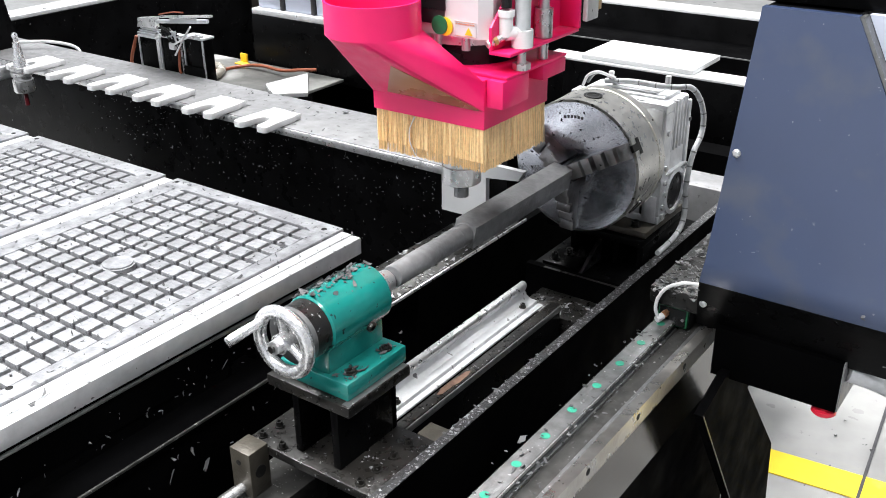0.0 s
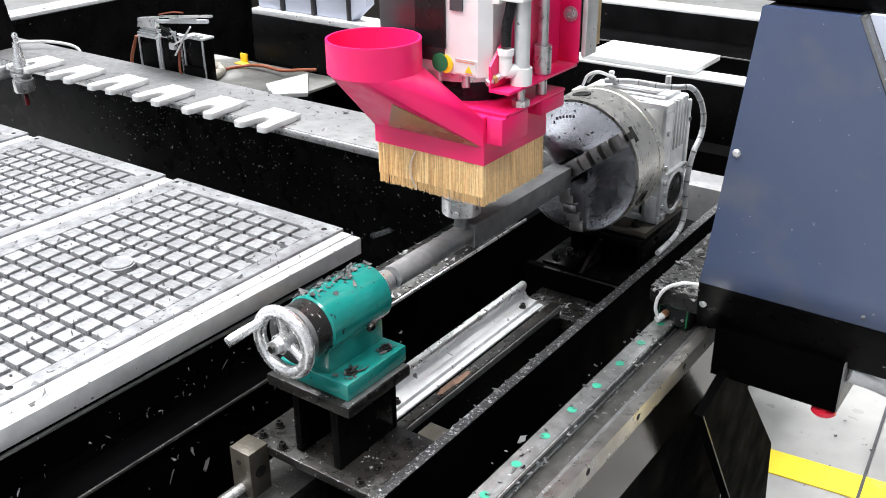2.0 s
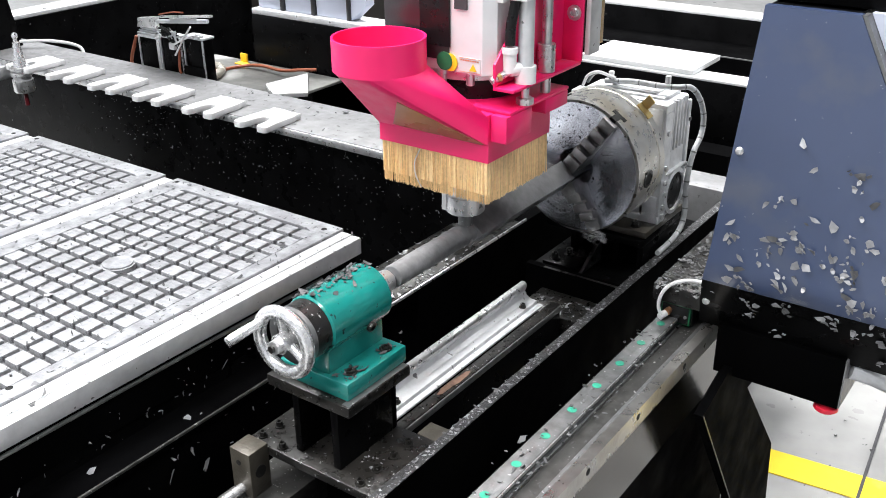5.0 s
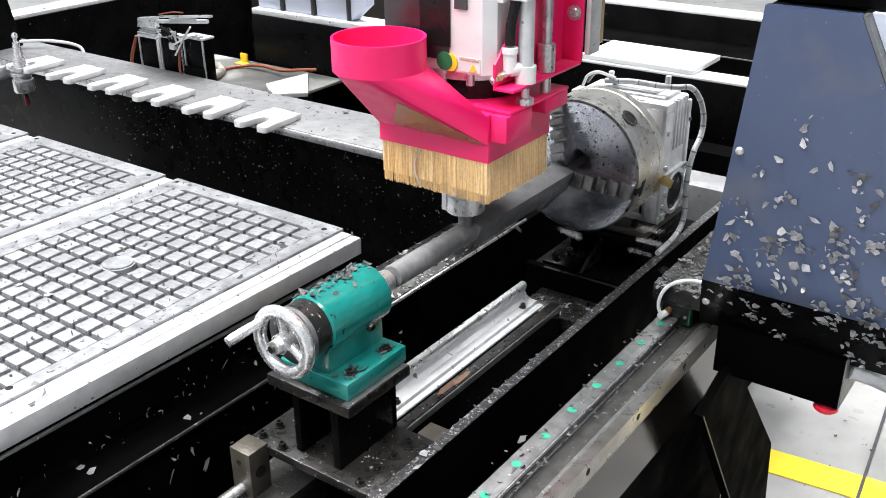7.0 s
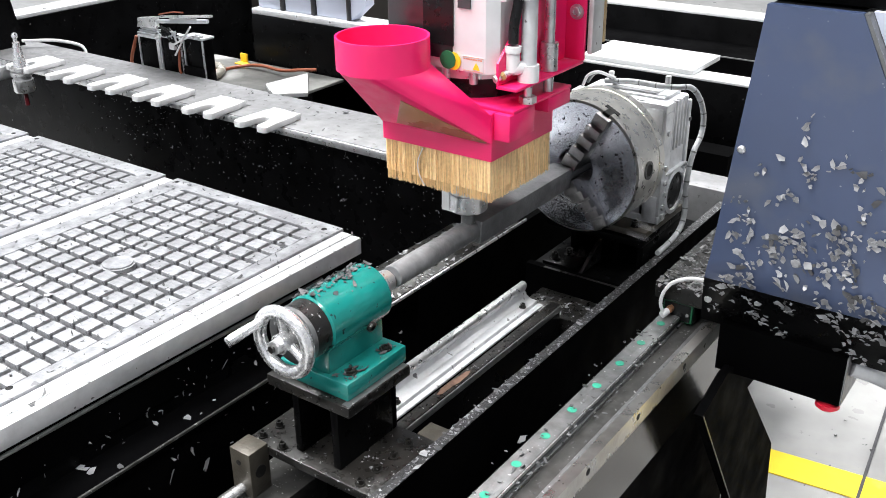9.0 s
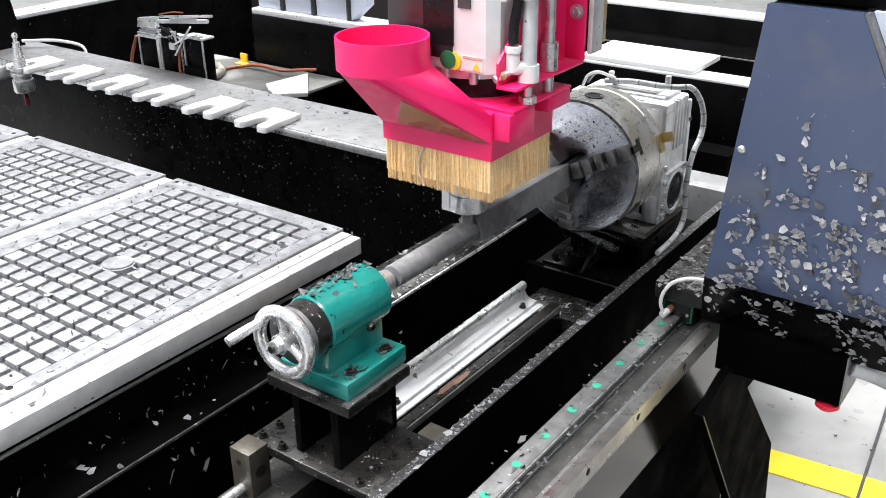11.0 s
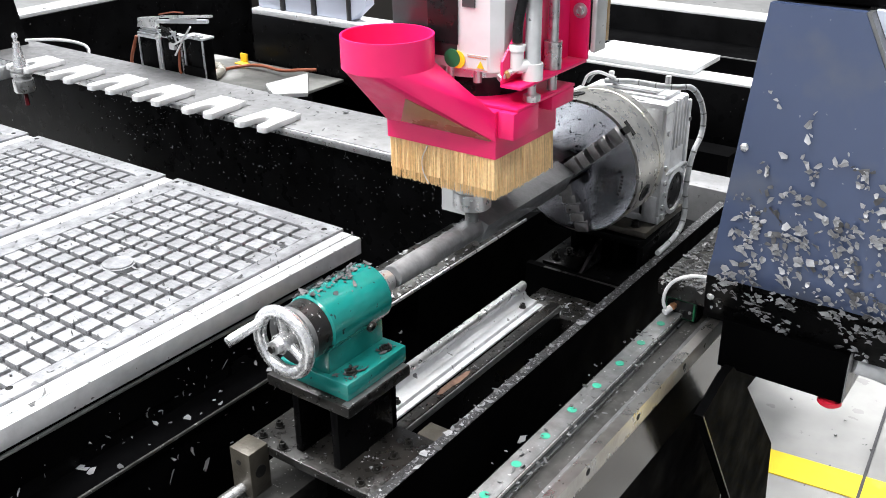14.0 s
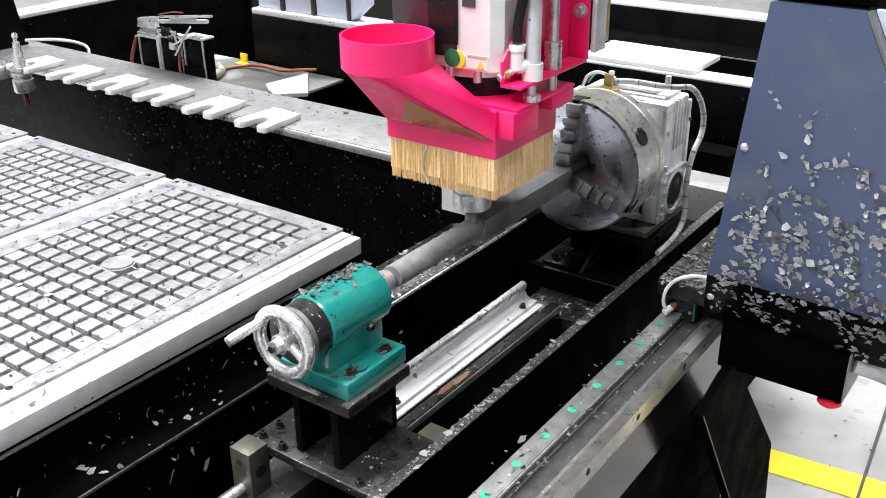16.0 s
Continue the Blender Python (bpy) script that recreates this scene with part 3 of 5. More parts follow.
# ---- reduction gearbox behind the chuck ----
def gearbox():
    t = thing("gearbox", (-0.65, 1.43, 0.95), "silver cast aluminium reduction gearbox with cooling ribs", "gearbox")
    x0, x1, y0, y1, z0, z1 = -0.737, -0.575, 1.392, 1.482, 0.951, 1.15
    part("housing", bm_box(x0, x1, y0 + 0.022, y1, z0, z1, 0.005), CAST, t)
    part("front_flange", bm_cyl((AX, 1.3615, AZ), (AX, y0 + 0.024, AZ), 0.085, seg=48), CAST, t)
    # square front frame with a recessed round opening
    frame_front = part("front_frame", bm_box(x0 - 0.004, x1 + 0.004, y0 - 0.008, y0 + 0.0215, z1 - 0.012, z1 + 0.003, 0.002), CAST, t, "cast square flange with an open middle")
    part("frame_foot", bm_box(x0 - 0.004, x1 + 0.004, y0 - 0.008, y0 + 0.0215, z0, z0 + 0.013, 0.002), CAST, frame_front)
    part("frame_post", bm_box(x1 - 0.011, x1 + 0.004, y0 - 0.008, y0 + 0.0215, z0 + 0.0132, z1 - 0.0122, 0.002), CAST, frame_front)
    part("frame_post", bm_box(x0 - 0.004, x0 + 0.011, y0 - 0.008, y0 + 0.0215, z0 + 0.0132, z1 - 0.0122, 0.002), CAST, frame_front)
    for cx, sx, cz, sz in ((x1 - 0.011, -1, z1 - 0.0122, -1), (x1 - 0.011, -1, z0 + 0.0132, 1), (x0 + 0.011, 1, z1 - 0.0122, -1)):
        part("corner_web", bm_prism([(cx, cz), (cx + sx * 0.036, cz), (cx + sx * 0.014, cz + sz * 0.014), (cx, cz + sz * 0.036)], "y", y0 + 0.004, y0 + 0.0215), CAST, frame_front)
    part("flange_bolt", bm_cyl((x1 - 0.024, y0 - 0.002, z0 + 0.0132), (x1 - 0.024, y0 - 0.002, z0 + 0.026), 0.0075, seg=16), RUBBER, frame_front, "black socket bolt")
    part("corner_pad", bm_box(x1 - 0.03, x1 + 0.0005, y0 - 0.014, y0 - 0.0082, z1 - 0.052, z1 - 0.004, 0.004), CAST, t)
    part("lower_pad", bm_box(x1 - 0.024, x1 + 0.0005, y0 - 0.014, y0 - 0.0082, z0 + 0.004, z0 + 0.05, 0.003), CAST, t)
    part("lid", bm_box(x0 + 0.03, x1 - 0.012, y0 + 0.016, y1 - 0.008, z1, z1 + 0.007, 0.003), CAST, t)
    part("lid_step", bm_box(x0 + 0.05, x1 - 0.03, y0 + 0.024, y1 - 0.016, z1 + 0.0072, z1 + 0.011, 0.002), CAST, t)
    for k in range(5):
        y = y0 + 0.019 + 0.012 * k
        part("rib", bm_box(x1 - 0.006, x1 + 0.005, y, y + 0.0048, z0 + 0.118, z1 + 0.0016, 0.0015), CAST, t)
    for k in range(3):
        x = x0 + 0.036 + 0.038 * k
        part("top_slot", bm_box(x, x + 0.014, y0 - 0.0055, y0 - 0.002, z1 + 0.0031, z1 + 0.0036), PRINT, t)
    part("side_window", bm_box(x1 + 0.0002, x1 + 0.0012, y0 + 0.0095, y0 + 0.022, z0 + 0.088, z0 + 0.116), PRINT, t)
    part("side_rail", bm_box(x1 - 0.002, x1 + 0.004, y1 - 0.008, y1 + 0.003, z0 + 0.06, z1 - 0.01, 0.002), CAST, t)
    part("side_clip", bm_box(x1 + 0.0042, x1 + 0.0062, y1 - 0.006, y1 + 0.002, z1 - 0.045, z1 - 0.04), PRINT, t)
    part("side_ledge", bm_box(x1 - 0.002, x1 + 0.006, y0 + 0.0095, y1 - 0.002, z0 + 0.080, z0 + 0.0835, 0.001), CAST, t)
    bm = bmesh.new()
    lathe(bm, (x1, 1.4405, 0.994), (1, 0, 0), [(0.0395, -0.002), (0.0395, 0.006), (0.0325, 0.007), (0.0315, 0.003)], 40)
    b = part("bearing_ring", bm, CAST, t)
    part("bore", bm_cyl((x1 - 0.002, 1.4405, 0.994), (x1 + 0.0035, 1.4405, 0.994), 0.032, seg=40), RUBBER, b, "black round bearing cover")
    for y, z in ((1.396, 1.105), (1.396, 1.046), (1.397, 1.02), (1.396, 0.978), (1.396, 0.962), (1.40, 1.0), (1.476, 0.972), (1.478, 1.03)):
        part("screw", bm_cyl((x1 + 0.003, y, z), (x1 + 0.0075, y, z), 0.0048, seg=12), STEEL, t)
    part("foot_plate", bm_box(x0 - 0.006, x1 + 0.002, 1.345, y1 + 0.01, 0.9392, 0.9508, 0.002), BLOCKGREY, t, "dull grey foot plate")
    for x in (-0.60, -0.72):
        bolt(t, x, 1.362, 0.951, 0.0065, 0.008)
    return t


gearbox()


def gearbox_stand():
    t = thing("gearbox_stand", (-0.65, 1.4, 0.885), "black welded stand with triangular gussets", "machine stand")
    part("top_plate", bm_box(-0.75, -0.573, 1.335, 1.52, 0.927, 0.939, 0.001), BLACK, t)
    part("base_plate", bm_box(-0.734, -0.5665, 1.2555, 1.58, 0.872, 0.886, 0.001), BLACK, t)
    for x in (-0.70, -0.62, -0.578):
        part("web", bm_box(x - 0.005, x + 0.005, 1.34, 1.51, 0.8862, 0.9268, 0.001), BLACK, t)
    bm = bmesh.new()
    prism(bm, [(1.27, 0.8862), (1.339, 0.8862), (1.339, 0.926)], "x", -0.652, -0.646)
    part("gusset", bm, GREASY, t)
    part("pad", bm_box(-0.714, -0.655, 1.262, 1.32, 0.8862, 0.898, 0.001), BLACK, t, "greasy pad with bolts")
    for x, y in ((-0.70, 1.28), (-0.688, 1.306), (-0.668, 1.312)):
        bolt(t, x, y, 0.8981, 0.0055, 0.009)
    return t


gearbox_stand()


def conduit():
    t = thing("grey_conduit", (-0.57, 1.5, 1.1), "pale grey corrugated cable conduit strapped to the gearbox", "cable")
    pts = [(-0.70, 1.425, 1.164), (-0.65, 1.424, 1.17), (-0.61, 1.425, 1.17), (-0.578, 1.428, 1.171), (-0.563, 1.452, 1.167), (-0.561, 1.492, 1.138), (-0.561, 1.515, 1.103), (-0.561, 1.513, 1.073), (-0.561, 1.486, 1.049),
           (-0.561, 1.472, 1.02), (-0.561, 1.468, 0.986), (-0.561, 1.474, 0.953), (-0.56, 1.462, 0.925), (-0.56, 1.425, 0.912), (-0.561, 1.372, 0.908)]
    part("sleeve", bm_tube(pts, 0.0047, 12, 8), SLEEVE, t)
    path = smooth_path(pts, 8)
    for k in range(4, len(path) - 2, 6):
        d = (path[k + 1] - path[k]).normalized()
        part("ring", bm_cyl(path[k] - d * 0.0012, path[k] + d * 0.0012, 0.0051, seg=14), RAILSTEEL, t)
    for x, y, z in ((-0.69, 1.425, 1.169), (-0.592, 1.427, 1.175)):
        part("cable_tie", bm_box(x - 0.004, x + 0.004, y - 0.004, y + 0.004, z, z + 0.013, 0.0015), WHITE, t)
    t2 = thing("loop_cable", (-0.72, 1.42, 1.17), "thin grey cable looped over the gearbox", "cable")
    part("wire", bm_tube([(-0.725, 1.41, 1.161), (-0.715, 1.414, 1.176), (-0.70, 1.418, 1.178), (-0.688, 1.42, 1.171)], 0.0026, 8), RAILSTEEL, t2)
    part("wire", bm_tube([(-0.728, 1.40, 1.158), (-0.722, 1.404, 1.174), (-0.707, 1.41, 1.181), (-0.69, 1.416, 1.176), (-0.68, 1.42, 1.172)], 0.0026, 8), WHITE, t2)


conduit()


# ---- gantry rail with its rack ----
def gantry_rail():
    t = thing("gantry_rail", (RAIL_X, 1.0, 0.93), "ground steel linear rail with green screw caps", "linear rail")
    y0, y1 = 0.30, 2.3
    bm = bmesh.new()
    w = 0.0115
    prism(bm, [(RAIL_X - w, 0.939), (RAIL_X + w, 0.939), (RAIL_X + w, 0.945), (RAIL_X + w - 0.0025, 0.948), (RAIL_X + w - 0.0025, 0.953), (RAIL_X + w, 0.956), (RAIL_X + w, RAIL_Z), (RAIL_X - w, RAIL_Z),
               (RAIL_X - w, 0.956), (RAIL_X - w + 0.0025, 0.953), (RAIL_X - w + 0.0025, 0.948), (RAIL_X - w, 0.945)], "y", y0, y1, 0.0004)
    part("rail_body", bm, RAILSTEEL, t)
    # bright strips stand in for reflections along the rail's side
    part("rail_groove_edge", bm_box(RAIL_X + w + 0.0002, RAIL_X + w + 0.0022, y0, y1, 0.9392, 0.9475), STEEL, t, "thin bright strip drawing the glint on the rail's ground side")
    part("rail_edge", bm_box(RAIL_X + w + 0.0002, RAIL_X + w + 0.0014, y0, y1, 0.9562, 0.9603), STEEL, t, "thin bright strip drawing the glint on the rail's ground side")
    for k in range(-4, 12):
        y = 1.0704 - 0.06 * k
        if y > y0 + 0.02:
            part("screw_cap", bm_cyl((RAIL_X, y, RAIL_Z - 0.001), (RAIL_X, y, RAIL_Z + 0.0005), 0.0055, seg=20), CAP, t, "green plastic screw cap")
    return t


def rail_beam():
    t = thing("rail_beam", (-0.41, 1.0, 0.0), "dark steel side beam of the machine bed", "machine frame")
    y0, y1 = 0.30, 2.3
    part("beam_top", bm_box(-0.452, -0.3805, y0, y1, 0.925, 0.9388, 0.001), BLACK, t)
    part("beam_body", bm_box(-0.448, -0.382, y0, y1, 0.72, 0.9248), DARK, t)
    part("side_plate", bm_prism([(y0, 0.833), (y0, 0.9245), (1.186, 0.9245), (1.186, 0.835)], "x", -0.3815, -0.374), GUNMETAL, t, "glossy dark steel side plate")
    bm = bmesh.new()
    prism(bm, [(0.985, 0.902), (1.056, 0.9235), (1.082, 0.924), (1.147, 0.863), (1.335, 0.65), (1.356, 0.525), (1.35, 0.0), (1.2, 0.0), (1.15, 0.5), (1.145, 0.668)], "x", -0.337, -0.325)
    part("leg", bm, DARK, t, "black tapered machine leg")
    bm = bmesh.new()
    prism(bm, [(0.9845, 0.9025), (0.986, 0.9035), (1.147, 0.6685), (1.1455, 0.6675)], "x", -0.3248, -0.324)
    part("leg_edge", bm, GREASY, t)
    # body added to keep the space under the beam black
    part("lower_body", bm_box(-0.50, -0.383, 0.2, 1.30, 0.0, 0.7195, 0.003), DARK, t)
    return t


def gear_rack():
    t = thing("gear_rack", (-0.37, 1.0, 0.94), "machined steel gear rack bolted along the bed", "gear rack")
    y0, y1 = 0.35, 1.32
    bm = bmesh.new()
    teeth = [(y0, 0.9645), (y1, 0.9645), (y1, 0.944)]
    y = y1
    while y > y0 + 0.006:
        teeth += [(y - 0.0008, 0.9425), (y - 0.0019, 0.9395), (y - 0.0031, 0.9395), (y - 0.0042, 0.9425)]
        y -= 0.005
    teeth += [(y0, 0.944)]
    prism(bm, teeth, "x", -0.3735, -0.3605)
    part("rack_bar", bm, RACK, t, "dull steel rack with fine teeth")
    part("rack_step", bm_box(-0.4085, -0.3738, y0, y1, 0.939, 0.947, 0.0008), RAILDULL, t)
    part("rack_lip", bm_box(-0.383, -0.3738, y0, y1, 0.9472, 0.957, 0.0008), RAILSTEEL, t)
    for y in (0.6, 0.75, 0.87, 1.0, 1.13):
        part("bolt_hole", bm_cyl((-0.3608, y, 0.954), (-0.3602, y, 0.954), 0.0042, seg=14), HOLE, t)
    return t


gantry_rail(), rail_beam(), gear_rack()


# ---- gantry: legs and carriages, moves along y in small steps ----
def leg_front(z):
    """How far back the leg's front lies at a height: plumb above, bent inwards below."""
    if z > 1.088:
        return 1.05
    u = 1.088 - z
    return 1.05 + (u * u / 0.15 if u < 0.048 else 0.048 * 0.048 / 0.15 + (u - 0.048) * 0.64)


def leg_left(z):
    """The leg's outer edge at a height: it flares outwards at the bend."""
    return -0.3294 - (1.392 - z) * 0.0974 if z >= 1.088 else -0.359 - (1.088 - z) * 0.2


def leg_skin(levels, thick=0.012, right=-0.12):
    """The bent sheet of the leg between the given heights, with its thickness."""
    bm = bmesh.new()
    rows = [[bm.verts.new(p) for p in ((leg_left(z), leg_front(z), z), (right, leg_front(z), z), (right, leg_front(z) + thick, z), (leg_left(z), leg_front(z) + thick, z))] for z in levels]
    for a, b in zip(rows, rows[1:]):
        for k in range(4):
            bm.faces.new((a[k], a[(k + 1) % 4], b[(k + 1) % 4], b[k]))
    bm.faces.new(rows[0]), bm.faces.new(rows[-1][::-1])
    return bm


def gantry():
    t = thing("gantry", (-0.3, 1.2, 0.96), "navy-grey gantry legs on rail carriages, spattered with chips", "machine gantry")
    fy = 1.05
    bm = bmesh.new()
    prism(bm, [(leg_left(1.392), 1.392), (leg_left(1.088), 1.088), (-0.12, 1.088), (-0.12, 1.17), (-0.232, 1.392)], "y", fy, fy + 0.012)
    part("front_panel", bm, NAVY, t, "navy-grey powder-coated front panel")
    part("bent_panel", leg_skin([1.088 - 0.004 * k for k in range(9)]), NAVY, t, "rounded lower bend of the panel")
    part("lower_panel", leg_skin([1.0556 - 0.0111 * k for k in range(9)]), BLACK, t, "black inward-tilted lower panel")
    bm = bmesh.new()
    prism(bm, [(-0.330, 1.39), (-0.352, 1.09), (-0.125, 1.09), (-0.125, 1.17), (-0.237, 1.39)], "y", fy + 0.0122, fy + 0.30)
    part("leg_body", bm, BLACK, t)
    part("beam", bm_box(-2.6, -0.16, fy + 0.03, fy + 0.32, 1.392, 1.8, 0.004), BLACK, t, "black cross beam of the gantry")
    part("side_panel", bm_prism([(-0.227, 1.3915), (-0.115, 1.172), (0.0, 1.172), (0.0, 1.3915)], "y", fy + 0.02, fy + 0.03), GREYPANEL, t, "lavender-grey side panel")
    part("panel_seam", bm_prism([(-0.2318, 1.3915), (-0.2275, 1.3915), (-0.1155, 1.172), (-0.1198, 1.172)], "y", fy + 0.002, fy + 0.02), RAILSTEEL, t)
    part("cable_sleeve", bm_tube([(-0.1905, 1.12, 0.957), (-0.165, 1.13, 0.95), (-0.13, 1.14, 0.938), (-0.07, 1.15, 0.925)], 0.012, 14), SLEEVE, t, "pale ribbed cable sleeve")
    part("lower_box", bm_box(-0.351, -0.1935, fy + 0.045, fy + 0.20, 0.911, 0.98, 0.001), DARK, t, "black switch box under the leg")
    # paler grey end: the light on this side of the box is painted
    part("box_end", bm_box(-0.1933, -0.1915, fy + 0.047, fy + 0.198, 0.912, 0.979), PLATE, t)
    bm = bmesh.new()
    lathe(bm, (-0.2085, fy + 0.058, 0.9108), (0, 0, -1), [(0.009, 0), (0.009, 0.004), (0.0145, 0.005), (0.015, 0.010), (0.011, 0.0135), (0, 0.0145)], 28)
    part("stop_button", bm, RED, t, "red mushroom emergency stop button")
    part("carriage_plate", bm_box(-0.445, -0.373, fy + 0.05, fy + 0.30, 0.9862, 1.01, 0.0015), GREASY, t, "thick steel carriage plate strewn with chips")
    part("slide_block", bm_box(-0.437, -0.394, fy + 0.068, fy + 0.16, 0.95, 0.9858, 0.002), RUBBER, t)
    part("end_seal", bm_box(-0.436, -0.395, fy + 0.062, fy + 0.0678, 0.953, 0.981, 0.001), GREEN, t, "green edged slide block seal")
    part("seal_face", bm_box(-0.434, -0.3975, fy + 0.0608, fy + 0.0618, 0.955, 0.979, 0.001), RUBBER, t)
    part("seal_screw", bm_cyl((-0.401, fy + 0.0606, 0.966), (-0.401, fy + 0.059, 0.966), 0.0022, seg=12), STEEL, t)
    gx, gy = -0.424, fy + 0.0606
    part("grease_nut", bm_cyl((gx, gy, 0.971), (gx, gy - 0.009, 0.971), 0.0048, seg=6), COPPER, t, "copper grease fitting")
    part("grease_elbow", bm_cyl((gx - 0.001, gy - 0.0092, 0.970), (gx - 0.005, gy - 0.019, 0.967), 0.0046, seg=14), WHITE, t)
    part("grease_hose", bm_tube([(gx - 0.004, gy - 0.017, 0.969), (gx - 0.0075, gy - 0.02, 0.984), (gx - 0.005, gy - 0.02, 1.001), (gx + 0.004, gy - 0.019, 1.016), (gx + 0.018, gy - 0.017, 1.0255), (gx + 0.036, gy - 0.014, 1.03), (gx + 0.075, gy - 0.008, 1.03)], 0.0024, 10), WHITE, t, "white grease hose")
    for x, y in ((-0.43, 1.12), (-0.395, 1.115), (-0.43, 1.17), (-0.40, 1.165), (-0.425, 1.22)):
        part("plate_hole", bm_cyl((x, y, 1.0095), (x, y, 1.0105), 0.0058, seg=16), HOLE, t)
    for x, z in ((-0.337, 1.229), (-0.3655, 1.0155)):
        bm = bmesh.new()
        lathe(bm, (x, leg_front(z) - 0.0002, z), (0, -1, 0), [(0.0048, 0), (0.0048, 0.002), (0.003, 0.004), (0, 0.0044)], 16)
        part("panel_screw", bm, STEEL, t)
    # far leg of the gantry with its carriage
    bm = bmesh.new()
    prism(bm, [(1.06, 1.05), (1.36, 1.03), (1.30, 1.40), (1.06, 1.40)], "x", -2.5, -2.26)
    part("far_leg", bm, BLACK, t)
    part("far_carriage", bm_box(-2.46, -2.16, 1.07, 1.39, 0.99, 1.02, 0.002), ALU, t)
    part("far_hose", bm_tube([(-2.24, 1.34, 1.05), (-2.17, 1.39, 1.05), (-2.11, 1.42, 1.035), (-2.10, 1.40, 1.0), (-2.15, 1.35, 0.98)], 0.0038, 10), WHITE, t)
    return t


GANTRY = gantry()


# ---- spindle head with the dust shoe: moves with the gantry, and down at the start ----
SY = 0.984


def spindle_head():
    t = thing("spindle_head", (AX, SY, 1.08), "router spindle head with a magenta dust shoe", "spindle")
    a, b = 0.081, 0.071
    # spindle body: bevelled square housing
    h, c = 0.07, 0.012
    xs, by = -0.662, SY + 0.014
    octo = [(xs - h + c, by - h), (xs + h - c, by - h), (xs + h, by - h + c), (xs + h, by + h - c), (xs + h - c, by + h), (xs - h + c, by + h), (xs - h, by + h - c), (xs - h, by - h + c)]
    body = part("spindle_body", bm_prism(octo, "z", 1.302, 1.62), SPINDLE, t, "satin silver spindle housing")
    part("motor_cover", bm_box(-0.746, -0.648, by - h - 0.001, by + 0.05, 1.312, 1.62, 0.004), MOTOR, t, "graphite motor cover")
    part("motor_strip", bm_box(-0.641, -0.624, by - h - 0.0025, by - h - 0.0002, 1.375, 1.62), PRINT, body)
    part("nose_ring", bm_cyl((xs, by, 1.29), (xs, by, 1.3018), 0.066, seg=40), STEEL, body)
    for k in range(5):
        ang = math.radians(-150 + 30 * k)
        p = (xs + 0.067 * math.cos(ang), by + 0.067 * math.sin(ang))
        part("nose_screw", bm_cyl((p[0], p[1], 1.285), (p[0], p[1], 1.302), 0.005, seg=12), STEEL, body)
    part("nose_flange", bm_cyl((xs, by, 1.262), (xs, by, 1.2898), 0.06, seg=40), RUBBER, body, "black nose flange")
    part("round_sticker_back", bm_cyl((-0.648, by - h - 0.0012, 1.3125), (-0.648, by - h - 0.0022, 1.3125), 0.0105, seg=32), YELLOW, body)
    part("round_sticker", bm_cyl((-0.655, by - h - 0.0024, 1.3135), (-0.655, by - h - 0.0036, 1.3135), 0.0108, seg=32), GREEN, body, "round green sticker")
    part("warning_sticker", bm_prism([(-0.621, 1.306), (-0.611, 1.306), (-0.616, 1.3145)], "y", by - h - 0.0016, by - h - 0.0009), YELLOW, body, "small yellow warning triangle")
    label = part("label_plate", bm_box(-0.6355, -0.606, by - h - 0.0007, by - h - 0.0002, 1.3035, 1.3205), BOARD, body, "pale label with a copper border and a row of small print")
    for z in (1.3038, 1.3198):
        part("label_border", bm_box(-0.635, -0.6065, by - h - 0.001, by - h - 0.0008, z, z + 0.0005), COPPER, label)
    for k in range(8):
        part("print_bar", bm_box(-0.634 + 0.0033 * k, -0.6315 + 0.0033 * k, by - h - 0.001, by - h - 0.0008, 1.3168, 1.3184), COPPER, label)
    part("cover_corner", bm_box(-0.6905, -0.6475, by - h - 0.0022, by - h - 0.0012, 1.33, 1.62), RUBBER, body, "black cover strip")
    part("cover_screw", bm_cyl((-0.716, by - h - 0.0012, 1.325), (-0.716, by - h - 0.0022, 1.325), 0.0042, seg=16), HOLE, body)
    xs = AX
    # collet nut and cutter
    bm = bmesh.new()
    lathe(bm, (xs, SY, 1.101), (0, 0, 1), [(0, 0.002), (0.0235, 0), (0.0255, 0.002), (0.0255, 0.024), (0.0245, 0.025), (0.0255, 0.026), (0.0255, 0.045), (0.02, 0.05), (0.02, 0.16)], 36)
    part("collet_nut", bm, STEEL, t, "bright turned collet nut")
    bm = bmesh.new()
    lathe(bm, (xs, SY, 1.0815), (0, 0, 1), [(0, 0), (0.0095, 0), (0.0095, 0.013), (0.0065, 0.014), (0.0065, 0.0195)], 24)
    cutter = part("cutter", bm, RAILSTEEL, t, "dull grey milling cutter")
    # dust shoe
    sx, sy = xs, SY
    z0, z1, z2 = 1.2037, 1.226, 1.262
    shoe = part("dust_shoe", hull_bm([(sx - a, sy - b, z0), (sx + a, sy - b, z0), (sx - a, sy + b, z0), (sx + a, sy + b, z0), (sx - a, sy - b, z1), (sx - a, sy + b, z1),
                                      (sx + a, sy - b, z2), (sx + a, sy + b, z2), (sx - 0.01, sy - b + 0.05, z2), (sx - 0.01, sy + b, z2)]), PINK, t, "magenta plastic dust shoe")
    hx, hy, hr, hz0, hz1 = -0.706, 0.868, 0.0548, 1.311, 1.347
    ring = [(hx + hr * math.cos(2 * math.pi * k / 40), hy + hr * math.sin(2 * math.pi * k / 40), hz0) for k in range(40)]
